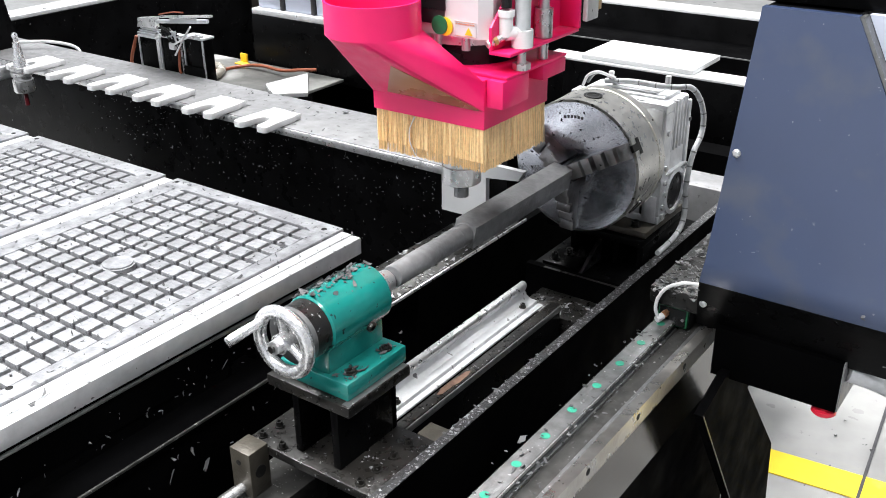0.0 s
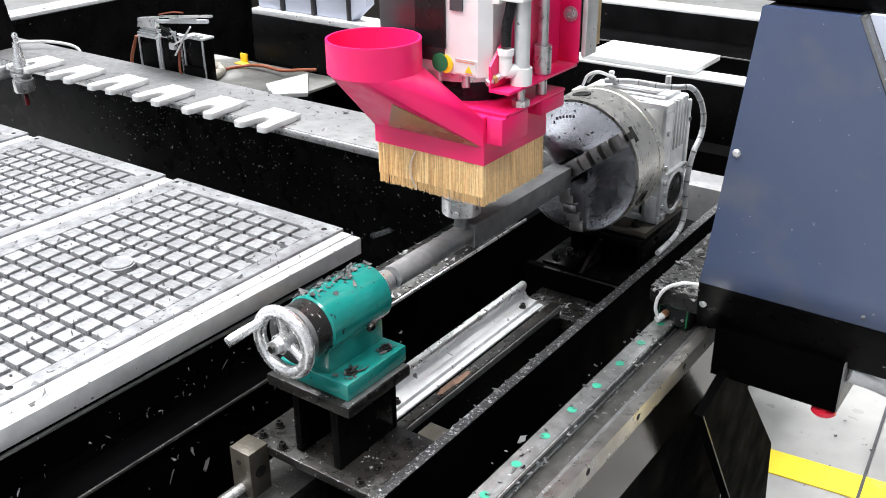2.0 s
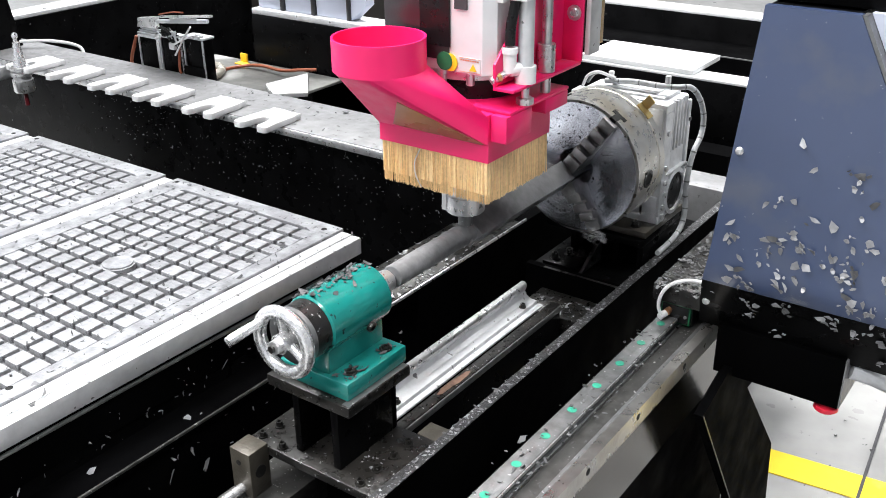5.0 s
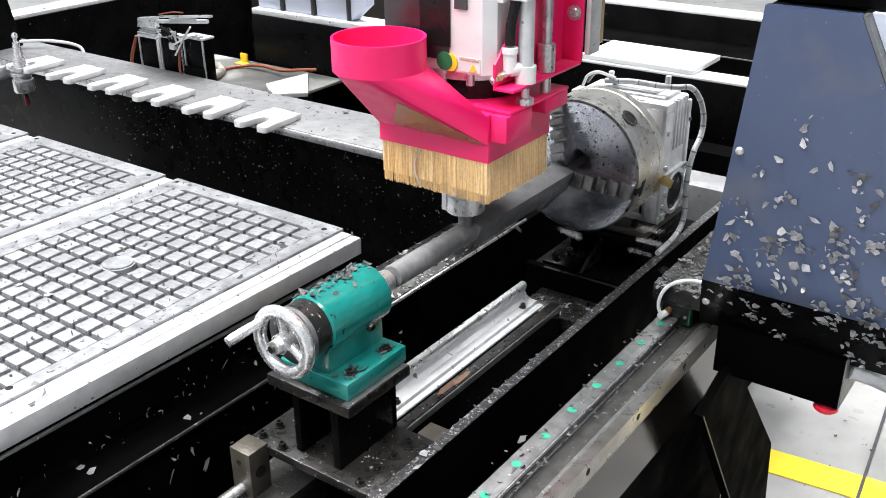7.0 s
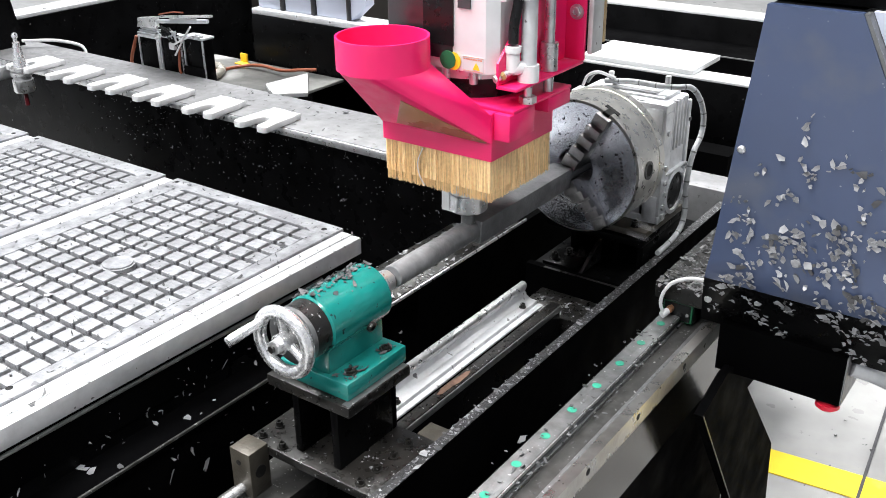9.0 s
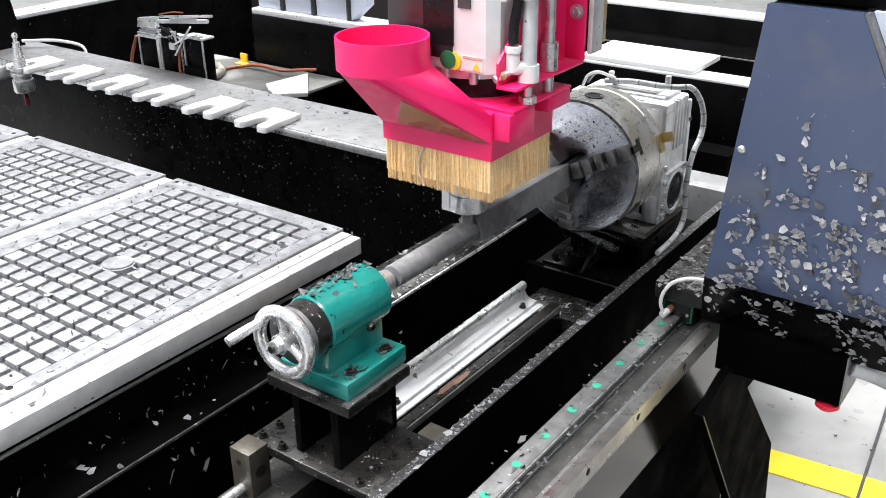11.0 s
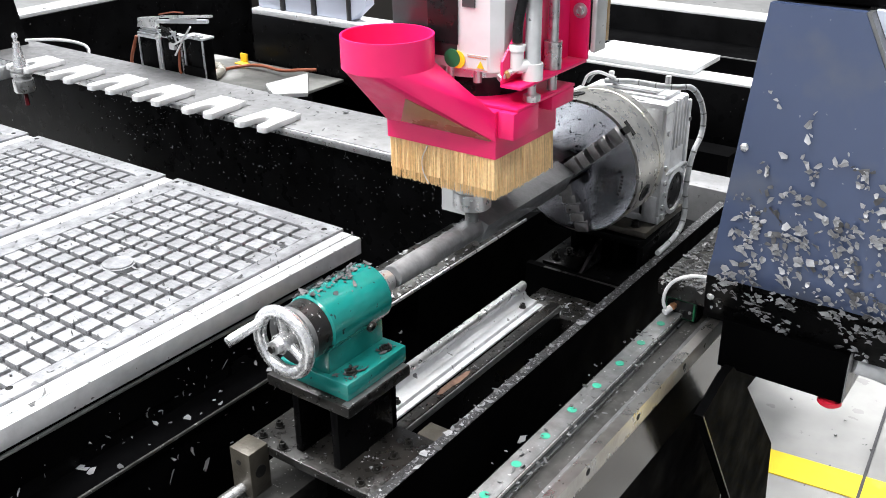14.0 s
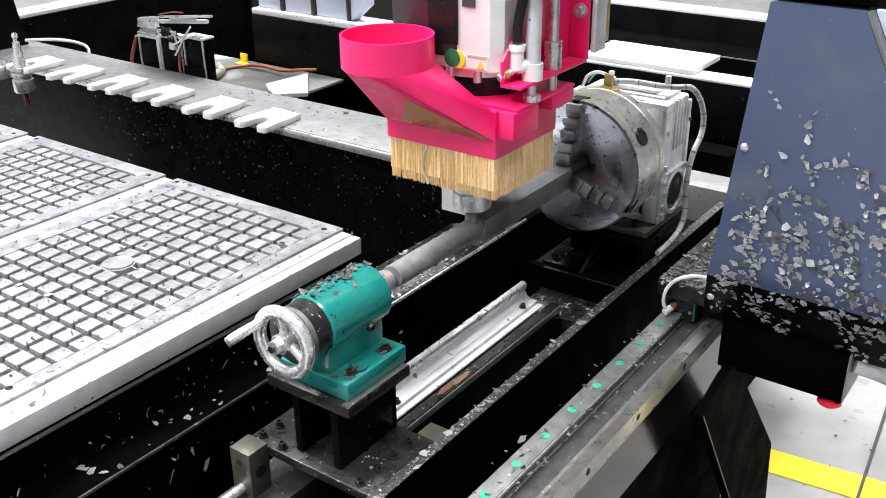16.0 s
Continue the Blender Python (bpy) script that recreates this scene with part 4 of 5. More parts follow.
    part("duct", hull_bm(ring + [(sx - a, sy - b - 0.0005, z1), (sx + a - 0.0005, sy - b - 0.0005, z1), (sx + a - 0.0005, sy - b - 0.0005, z2 - 0.002), (sx - a, sy - b + 0.012, z1), (sx + a - 0.03, sy - b + 0.012, z2 - 0.002)], False), PINK, shoe, "sloping magenta duct")
    under = [(sx - a, sy - b - 0.0005, z1), (sx + a - 0.0005, sy - b - 0.0005, z1), (sx + a - 0.0005, sy - b - 0.0005, z2 - 0.002), (sx - a, sy - b + 0.012, z1), (sx + a - 0.03, sy - b + 0.012, z2 - 0.002)]
    part("duct_underside", hull_bm(ring + under, True), PINK, shoe)
    # see-through patch in the flat face between the collar and the shoe's front edge
    pa, pb = Vector(under[0]), Vector(under[1])
    best = None
    for q in map(Vector, ring):
        nor = (pb - pa).cross(q - pa).normalized()
        nor = -nor if nor.z > 0 else nor
        if max((Vector(r) - pa).dot(nor) for r in ring) < 1e-6:
            best = (q, nor)
    if best:
        pr, nor = best
        edge = [pr.lerp(pb, 0.34), pr.lerp(pb, 0.97), pa.lerp(pb, 0.95), pa.lerp(pb, 0.16).lerp(pr, 0.05)]
        bm = bmesh.new()
        hull(bm, [p + nor * h for p in edge for h in (0.0002, 0.0009)])
        part("see_through_patch", bm, SMOKE, shoe, "brown see-through patch")
    bm = bmesh.new()
    lathe(bm, (hx, hy, hz0), (0, 0, 1), [(hr, -0.001), (hr, hz1 - hz0), (hr - 0.0028, hz1 - hz0), (hr - 0.003, -0.001), (0, 0.0)], 56)
    part("hose_collar", bm, PINK, shoe, "open round hose collar")
    # shoe ears, top plate
    part("top_plate", bm_box(sx - 0.02, sx + a + 0.022, sy - b + 0.012, sy + b + 0.006, z2 + 0.0003, z2 + 0.004, 0.0008), PINK, shoe)
    part("ear", bm_box(sx + a + 0.0003, sx + a + 0.022, sy - b + 0.004, sy - b + 0.06, z2 - 0.032, z2, 0.001), PINK, shoe)
    part("ear", bm_box(sx + a + 0.0003, sx + a + 0.022, sy + b - 0.05, sy + b + 0.004, z2 - 0.018, z2, 0.001), PINK, shoe)
    # bristles
    bm = bmesh.new()
    rnd = random.Random(5)
    zb = 1.1502
    runs = [((sx - a + 0.003, sy - b + 0.003), (sx + a - 0.003, sy - b + 0.003), 150), ((sx + a - 0.003, sy - b + 0.003), (sx + a - 0.003, sy + b - 0.003), 150),
            ((sx - a + 0.003, sy + b - 0.003), (sx + a - 0.003, sy + b - 0.003), 60), ((sx - a + 0.003, sy - b + 0.003), (sx - a + 0.003, sy + b - 0.003), 60)]
    for p, q, n in runs:
        lean = [(rnd.uniform(-0.0013, 0.0013), rnd.uniform(-0.0011, 0.0011)) for k in range(90)]
        for layer in range(4):
            for k in range(n):
                u = (k + rnd.random()) / n
                x, y = p[0] + (q[0] - p[0]) * u, p[1] + (q[1] - p[1]) * u
                tuft = lean[int(u * 89.999)]
                dx, dy = tuft[0] + rnd.uniform(-0.0014, 0.0014), tuft[1] + rnd.uniform(-0.0014, 0.0014)
                w = rnd.uniform(0.0003, 0.00065)
                zz = zb + abs(rnd.gauss(0, 0.0018))
                x += rnd.uniform(-0.0018, 0.0018)
                y += rnd.uniform(-0.0018, 0.0018)
                top = [bm.verts.new((x + w * math.cos(t3), y + w * math.sin(t3), z0 + 0.001)) for t3 in (0.3, 2.4, 4.5)]
                low = [bm.verts.new((x + dx + 0.8 * w * math.cos(t3), y + dy + 0.8 * w * math.sin(t3), zz)) for t3 in (0.3, 2.4, 4.5)]
                for i in range(3):
                    bm.faces.new((top[i], top[(i + 1) % 3], low[(i + 1) % 3], low[i]))
                bm.faces.new(low)
    part("brush_skirt", bm, BRISTLE, shoe, "dense tan bristle skirt")
    bm = bmesh.new()
    for (x0, x1, y0, y1) in ((sx - a + 0.0022, sx + a - 0.0022, sy - b + 0.0022, sy - b + 0.0065), (sx - a + 0.0035, sx + a - 0.0035, sy + b - 0.0065, sy + b - 0.0035),
                             (sx - a + 0.0035, sx - a + 0.0065, sy - b + 0.0066, sy + b - 0.0066), (sx + a - 0.0065, sx + a - 0.0022, sy - b + 0.0066, sy + b - 0.0066)):
        box(bm, x0, x1, y0, y1, zb + 0.012, z0 + 0.001)
    part("brush_core", bm, BRISTLE, shoe)
    part("loose_bristle", bm_tube([(sx - 0.018, sy - b - 0.001, z0 - 0.001), (sx - 0.024, sy - b - 0.004, z0 - 0.018), (sx - 0.023, sy - b - 0.004, z0 - 0.034), (sx - 0.016, sy - b - 0.002, z0 - 0.05)], 0.0007, 5), WHITE, shoe)
    # lifting bracket: shelf, back web, side web
    br = part("lift_bracket", bm_box(xs + 0.078, xs + 0.106, SY - 0.058, SY + 0.10, 1.288, 1.292, 0.0008), PINK, t, "magenta folded lifting bracket")
    part("back_web", bm_box(xs + 0.078, xs + 0.108, SY + 0.096, SY + 0.10, 1.2925, 1.62, 0.0008), PINK, br)
    part("side_web", bm_prism([(SY - 0.058, 1.2925), (SY + 0.0955, 1.2925), (SY + 0.0955, 1.46), (SY - 0.058, 1.318)], "x", xs + 0.078, xs + 0.081), PINK, br)
    bm = bmesh.new()
    lathe(bm, (xs + 0.096, SY + 0.0957, 1.352), (0, -1, 0), [(0.0095, 0), (0.0095, 0.0015), (0.006, 0.0016), (0.0055, 0.006), (0.003, 0.0065), (0.003, 0.003), (0, 0.003)], 20)
    part("bracket_screw", bm, STEEL, br)
    # air cylinder, guide rod, fittings
    cx, cy = xs + 0.098, SY - 0.02
    part("air_cylinder", bm_cyl((cx, cy, 1.2925), (cx, cy, 1.62), 0.0092, seg=24), ALU, t, "slim aluminium air cylinder")
    part("cylinder_foot", bm_cyl((cx, cy, 1.2922), (cx, cy, 1.312), 0.0125, seg=24), WHITE, t)
    part("cylinder_rod", bm_cyl((cx, cy, 1.266), (cx, cy, 1.2878), 0.005, seg=16), STEEL, t)
    part("rod_nut", bm_cyl((cx, cy, 1.2664), (cx, cy, 1.274), 0.0105, seg=6), STEEL, t)
    gx, gy = xs + 0.0935, SY + 0.035
    part("guide_rod", bm_cyl((gx, gy, 1.2665), (gx, gy, 1.62), 0.0062, seg=20), STEEL, t, "polished guide rod")
    part("guide_bush", bm_cyl((gx, gy, 1.2925), (gx, gy, 1.326), 0.0108, seg=24), STEEL, t)
    fx, fy = cx - 0.011, cy - 0.017
    f = part("air_fitting", bm_cyl((fx, fy, 1.306), (fx, fy, 1.328), 0.0078, seg=20), WHITE, t, "white air hose fitting")
    part("fitting_collar", bm_cyl((fx, fy, 1.3282), (fx, fy, 1.335), 0.0095, seg=20), WHITE, f)
    part("fitting_elbow", bm_cyl((fx, fy, 1.309), (cx, cy, 1.309), 0.008, seg=16), WHITE, f)
    part("fitting_valve", bm_cyl((fx, fy, 1.307), (fx - 0.008, fy - 0.014, 1.301), 0.0042, seg=14), STEEL, f)
    part("valve_nut", bm_cyl((fx - 0.006, fy - 0.0105, 1.3025), (fx - 0.008, fy - 0.0145, 1.301), 0.0062, seg=6), BRASS, f, "pale brass nut")
    part("valve_tip", bm_cyl((fx - 0.0081, fy - 0.0147, 1.3009), (fx - 0.0115, fy - 0.021, 1.2985), 0.0044, seg=12), STEEL, f)
    part("air_hose", bm_tube([(fx, fy, 1.338), (fx + 0.001, fy, 1.36), (fx + 0.004, fy + 0.004, 1.39), (fx, fy + 0.01, 1.43), (fx - 0.008, fy + 0.02, 1.5)], 0.006, 12), RUBBER, t, "black air hose")
    part("hose_tie", bm_box(cx - 0.024, cx + 0.014, cy - 0.024, cy + 0.006, 1.389, 1.393, 0.001), WHITE, t)
    part("tie_head", bm_box(cx - 0.022, cx - 0.013, cy - 0.03, cy - 0.02, 1.386, 1.396, 0.001), WHITE, t)
    # cables behind the motor cover
    for k in range(3):
        part("motor_cable", bm_tube([(xs - 0.1 - 0.007 * k, SY + 0.01, 1.335 + 0.01 * k), (xs - 0.102 - 0.006 * k, SY + 0.012, 1.40), (xs - 0.1 - 0.004 * k, SY + 0.012, 1.52)], 0.003, 8), RAILSTEEL if k != 1 else RUBBER, t)
    part("side_box", bm_box(xs + 0.1085, xs + 0.116, SY + 0.101, SY + 0.13, 1.30, 1.62, 0.002), ALU, t)
    part("side_edge", bm_box(xs + 0.1085, xs + 0.116, SY + 0.1302, SY + 0.137, 1.31, 1.62, 0.001), BRISTLE, t)
    part("rear_slide", bm_box(xs - 0.07, xs + 0.108, SY + 0.101, SY + 0.13, 1.31, 1.62, 0.003), MOTOR, t)
    return t


def hull_bm(pts, under=None):
    """A convex hull; under: only the faces that look down, or all but those."""
    bm = bmesh.new()
    hull(bm, pts)
    if under is not None:
        bmesh.ops.recalc_face_normals(bm, faces=bm.faces)
        bmesh.ops.delete(bm, geom=[f for f in bm.faces if (f.normal.z < -0.4) != under], context="FACES")
    return bm


HEAD = spindle_head()


# ---- tool rack beam with its forks ----
def rack_beam():
    t = thing("tool_rack_beam", (-1.5, 1.3, 0.6), "black cross beam with a worn grey top that carries the tool forks", "machine frame")
    part("beam_body", bm_box(-2.6, -0.86, 1.262, 1.383, 0.70, 1.022, 0.002), BLACK, t)
    part("beam_top", bm_box(-2.6, -0.86, 1.235, 1.386, 1.0222, 1.034, 0.001), PLATE, t, "worn pale grey top plate strewn with chips")
    part("beam_lip", bm_box(-2.6, -0.86, 1.2325, 1.2348, 1.018, 1.0325, 0.0008), STEEL, t)
    part("leg", bm_box(-2.0, -1.9, 1.28, 1.39, 0, 0.6998), BLACK, t)
    part("leg", bm_box(-1.1, -1.0, 1.28, 1.39, 0, 0.6998), BLACK, t)
    return t


rack_beam()


def fork():
    t = thing("tool_fork", (0, 0, 0), "white plastic tool-holder fork, empty, on the rack beam", "tool fork", "tool forks on the rack")
    rf = random.Random(3)
    rim = [(-0.036, 0.022), (-0.034, 0.012), (-0.038, 0.0), (-0.037, -0.02), (-0.041, -0.05), (-0.042, -0.075), (-0.037, -0.082), (-0.021, -0.081), (-0.016, -0.073), (-0.015, -0.055), (-0.012, -0.04), (-0.007, -0.031),
           (0.007, -0.031), (0.012, -0.04), (0.015, -0.055), (0.016, -0.073), (0.021, -0.081), (0.037, -0.082), (0.042, -0.075), (0.041, -0.05), (0.037, -0.02), (0.038, 0.0), (0.034, 0.012), (0.036, 0.022), (0.012, 0.019), (-0.012, 0.023)]
    bm = bmesh.new()
    prism(bm, [(u + rf.uniform(-0.0012, 0.0012), v + rf.uniform(-0.0012, 0.0012)) for u, v in rim], "z", 0, 0.012, 0.0016)
    part("fork_body", bm, WHITE, t)
    return t


FORK = fork()
FORK.matrix_basis = pose(-1.299, 1.264, 1.0345)
for k in range(1, 6):
    copy_thing(FORK, pose(-1.299 - 0.148 * k, 1.264, 1.0345, 0, 0, (1.5, -1.0, 0.5, 2.0, -1.5)[k - 1]))


def tool_holder():
    x, y, z = -2.03, 1.19, 1.018
    t = thing("tool_holder", (x, y, z), "steel tapered tool holder with a red cutter in the end fork", "tool holder")
    bm = bmesh.new()
    lathe(bm, (x, y, z), (0, 0, 1), [(0, -0.028), (0.021, -0.028), (0.023, -0.025), (0.023, 0.0), (0.02, 0.002), (0.02, 0.008), (0.024, 0.01), (0.024, 0.016), (0.019, 0.019), (0.024, 0.022), (0.024, 0.028), (0.016, 0.03)], 28)
    part("collet_nut", bm, STEEL, t)
    bm = bmesh.new()
    lathe(bm, (x, y, z + 0.03), (0, 0, 1), [(0.0155, 0), (0.008, 0.048), (0.008, 0.053), (0.005, 0.055), (0.005, 0.063), (0.007, 0.065), (0.007, 0.07), (0.004, 0.075), (0, 0.075)], 28)
    part("taper", bm, CHROME, t)
    part("cutter", bm_cyl((x, y, z - 0.06), (x, y, z - 0.0282), 0.005, seg=12), DARKRED, t, "dark red cutter")
    return t


tool_holder()


def valve_block():
    t = thing("valve_block", (-1.71, 1.38, 1.034), "row of black solenoid valves with silver fittings and loose wires", "valves")
    y = 1.412
    part("carrier", bm_box(-1.845, -1.61, 1.3832, y + 0.02, 0.99, 0.9995, 0.001), BLACK, t)
    part("front_block", bm_box(-1.685, -1.618, y - 0.0245, y - 0.0225, 0.9997, 1.053, 0.001), BLACK, t)
    for xa, xb, top in ((-1.833, -1.774, 1.098), (-1.758, -1.693, 1.106), (-1.679, -1.622, 1.114)):
        v = part("valve", bm_box(xa, xb, y - 0.02, y + 0.012, 0.9997, top, 0.002), BLACK, t)
        part("valve_edge", bm_box(xa - 0.0035, xa - 0.0005, y - 0.0225, y - 0.018, 0.9997, top - 0.001, 0.0006), ALU, v)
        part("valve_edge", bm_box(xb + 0.0005, xb + 0.0028, y - 0.0225, y - 0.018, 0.9997, top - 0.001, 0.0006), STEEL, v)
        part("valve_cap", bm_box(xa - 0.004, xb + 0.004, y - 0.023, y + 0.013, top + 0.0002, top + 0.005, 0.001), ALU, v)
        part("cap_clip", bm_box(xa + 0.03, xb - 0.002, y - 0.024, y - 0.01, top + 0.0052, top + 0.009, 0.001), STEEL, v)
    part("bracket_pin", bm_cyl((-1.766, y - 0.022, 0.9997), (-1.764, y - 0.022, 1.105), 0.0045, seg=12), STEEL, t)
    part("post", bm_box(-1.80, -1.79, y + 0.005, y + 0.012, 1.1032, 1.119, 0.0005), RUBBER, t)
    m = part("manifold", bm_prism([(-1.846, 1.116), (-1.783, 1.121), (-1.779, 1.146), (-1.842, 1.137)], "y", y - 0.012, y), STEEL, t, "grey metal manifold with two screws")
    for x, z in ((-1.83, 1.131), (-1.797, 1.136)):
        part("manifold_screw", bm_cyl((x, y - 0.0122, z), (x, y - 0.0145, z), 0.0032, seg=12), CHROME, m)
    for k in range(3):
        part("manifold_fin", bm_box(-1.842 + 0.003 * k, -1.782 + 0.002 * k, y - 0.018 + 0.003 * k, y, 1.1052 + 0.0045 * k, 1.1075 + 0.0045 * k, 0.0006), ALU, m)
    part("tube_row", bm_cyl((-1.783, y - 0.006, 1.135), (-1.612, y - 0.006, 1.1545), 0.0045, seg=14), ALU, t)
    part("tube_row", bm_cyl((-1.783, y + 0.006, 1.143), (-1.61, y + 0.006, 1.164), 0.0028, seg=12), STEEL, t)
    part("tube_cover", bm_prism([(-1.73, 1.139), (-1.64, 1.149), (-1.64, 1.158), (-1.73, 1.149)], "y", y - 0.012, y - 0.0108), BOARD, t)
    part("orange_lead", bm_tube([(-1.785, y + 0.004, 1.148), (-1.74, y + 0.004, 1.158), (-1.70, y + 0.003, 1.162)], 0.0016, 8), ORANGE, t)
    rv = random.Random(8)
    for k in range(6):
        pts = [(-1.712 + rv.uniform(-0.03, 0.02), y - 0.028 + rv.uniform(-0.008, 0.004), 1.122 + rv.uniform(-0.012, 0.012)) for q in range(4)]
        part("knotted_wire", bm_tube([(-1.69, y - 0.025, 1.116)] + pts + [(-1.70 + 0.004 * k, y - 0.03, 1.095)], 0.0022, 6, 5), (SLEEVE, RUBBER, RUBBER)[k % 3], t)
    part("wire_clip", bm_box(-1.715, -1.697, y - 0.036, y - 0.026, 1.086, 1.102, 0.003), WHITE, t)
    part("white_strap", bm_tube([(-1.641, y - 0.03, 1.144), (-1.66, y - 0.034, 1.12), (-1.68, y - 0.036, 1.094), (-1.695, y - 0.036, 1.076)], 0.0022, 7), WHITE, t)
    part("white_strap", bm_tube([(-1.645, y - 0.028, 1.122), (-1.67, y - 0.034, 1.112), (-1.70, y - 0.034, 1.098)], 0.0022, 7), WHITE, t)
    part("brown_lead", bm_tube([(-1.857, y - 0.01, 1.094), (-1.868, y - 0.012, 1.07), (-1.88, y - 0.014, 1.04), (-1.885, y - 0.012, 1.0), (-1.887, y + 0.03, 0.965)], 0.004, 7), ORANGE, t)
    part("brown_lead", bm_tube([(-1.692, y - 0.026, 1.09), (-1.692, y - 0.03, 1.06), (-1.688, y - 0.034, 1.045), (-1.682, y - 0.036, 1.0375)], 0.0028, 7), ORANGE, t)
    t.location.x -= 0.026
    return t


valve_block()


# ---- behind: second machine bed, plates and strips ----
def background():
    t = thing("rear_machine_bed", (-1.5, 1.8, 0.5), "black bed of a second machine with pale top edges", "machine frame")
    part("front_beam", bm_box(-1.868, -1.0, 1.75, 1.83, 0.945, 1.085, 0.002), BLACK, t)
    part("front_beam_top", bm_box(-1.868, -1.40, 1.752, 1.83, 1.0853, 1.10, 0.002), ALU, t, "pale worn top plate")
    part("beam_under", bm_box(-1.70, -0.6, 1.78, 1.84, 0.4, 0.9448), DARK, t)
    part("white_beam", bm_box(-1.10, -0.55, 1.925, 1.985, 0.90, 1.044, 0.002), BLACK, t)
    part("white_beam_top", bm_box(-1.10, -0.55, 1.925, 1.985, 1.0443, 1.05, 0.001), BOARD, t, "white painted beam top")
    part("back_panel", bm_box(-3.2, -0.62, 2.56, 2.60, 0.4, 1.04, 0.002), BLACK, t)
    part("back_ledge", bm_box(-1.6, -0.62, 2.40, 2.404, 0.975, 0.978), RAILSTEEL, t)
    part("back_shelf", bm_box(-1.6, -0.62, 2.40, 2.559, 0.90, 0.975), DARK, t)
    part("back_panel_top", bm_box(-1.6, -0.62, 2.56, 2.63, 1.0403, 1.05, 0.002), BOARD, t, "white painted beam top")
    part("rear_cover", bm_box(-2.45, -2.02, 2.30, 2.33, 0.9, 1.25, 0.003), BROWNCOVER, t, "dark brown sheet cover")
    part("rear_cover", bm_box(-2.0, -1.72, 2.20, 2.23, 0.9, 1.25, 0.003), BROWNCOVER, t, "dark brown sheet cover")
    part("floor_pan", bm_box(-3.2, -0.6, 1.42, 2.39, 0.30, 0.34), DARK, t)
    for x in (-2.9, -0.75):
        part("foot", bm_box(x - 0.05, x + 0.05, 1.9, 2.0, 0, 0.2998), BLACK, t)
        part("foot", bm_box(x - 0.05, x + 0.05, 2.45, 2.55, 0, 0.3998), BLACK, t)
    bm = bm_box(-1.012, -0.748, 1.93, 2.085, 1.0503, 1.062, 0.0015)
    solid("white_board", bm, BOARD, "white rectangular board lying on the beam", "board")
    t = thing("rail_strip", (-2.73, 1.8, 0.8), "pale perforated rail strip on a black beam", "machine frame")
    part("strip", bm_box(-2.83, -2.745, 1.2, 2.6, 0.99, 1.002, 0.001), ALU, t)
    part("strip_beam", bm_box(-2.85, -2.74, 1.2, 2.6, 0.0, 0.9898), BLACK, t)
    for k in range(6):
        part("strip_hole", bm_cyl((-2.77, 1.5 + 0.12 * k, 1.0015), (-2.77, 1.5 + 0.12 * k, 1.0024), 0.008, seg=12), HOLE, t)
    t = thing("rear_spindle_rack", (-1.65, 1.8, 1.1), "lavender-grey panels of a unit standing on the rear bed", "machine cabinet")
    for x0, x1 in ((-1.86, -1.78), (-1.765, -1.675), (-1.66, -1.56)):
        part("panel", bm_box(x0, x1, 1.77, 1.81, 1.1003, 1.42, 0.003), GREYPANEL, t)
        part("post", bm_box(x1 + 0.001, x1 + 0.013, 1.765, 1.785, 1.1003, 1.42, 0.002), MOTOR, t)
    bm = bmesh.new()
    prism(bm, [(-1.547, 1.1003), (-1.50, 1.14), (-1.49, 1.42), (-1.547, 1.42)], "y", 1.77, 1.80)
    part("bevelled_panel", bm, GREYPANEL, t)
    t = thing("pale_tray", (-1.6, 1.5, 0.9), "pale metal tray behind the rack beam with cables on it", "tray")
    part("sheet", bm_box(-2.05, -1.56, 1.42, 1.745, 0.955, 0.962, 0.001), TRAY, t)
    part("stand", bm_box(-1.95, -1.60, 1.5, 1.6, 0.3402, 0.9548), DARK, t)
    bm = bmesh.new()
    prism(bm, [(-1.665, 1.585), (-1.59, 1.53), (-1.53, 1.585), (-1.648, 1.712)], "z", 0.9622, 0.972, 0.001)
    solid("white_sheet", bm, BOARD, "white plastic sheet lying on the tray", "sheet")
    t = thing("clear_hose", (-1.9, 1.6, 0.965), "cloudy clear ribbed hose bending over the tray", "hose")
    hose = [(-1.95, 1.60, 0.975), (-1.90, 1.625, 0.976), (-1.855, 1.62, 0.974), (-1.825, 1.58, 0.973), (-1.82, 1.52, 0.973), (-1.83, 1.46, 0.973)]
    part("hose_body", bm_tube(hose, 0.0105, 14, 8), CLEAR, t)
    t = thing("orange_cable", (-1.7, 1.55, 0.965), "thin orange cable lying on the tray", "cable")
    part("wire", bm_tube([(-1.90, 1.56, 0.967), (-1.87, 1.61, 0.967), (-1.848, 1.68, 0.967), (-1.79, 1.69, 0.975), (-1.706, 1.682, 0.976), (-1.675, 1.71, 0.976), (-1.64, 1.735, 0.976)], 0.004, 8), ORANGE, t)
    bm = bmesh.new()
    box(bm, -1.895, -1.871, 1.722, 1.727, 0.9622, 0.986, 0.001)
    box(bm, -1.895, -1.86, 1.70, 1.7218, 0.9622, 0.965, 0.001)
    solid("yellow_bracket", bm, YELLOW, "small bright yellow angle bracket", "bracket")
    # things near the tailstock
    t = thing("bearing_block", (-0.78, 0.62, 0.8), "grey steel block with a bored hole on a rod", "bearing block")
    part("block", bm_box(-0.755, -0.7225, 0.608, 0.6395, 0.8418, 0.905, 0.0015), BLOCKGREY, t)
    part("bore", bm_cyl((-0.7227, 0.6235, 0.874), (-0.7217, 0.6235, 0.874), 0.0082, seg=20), HOLE, t)
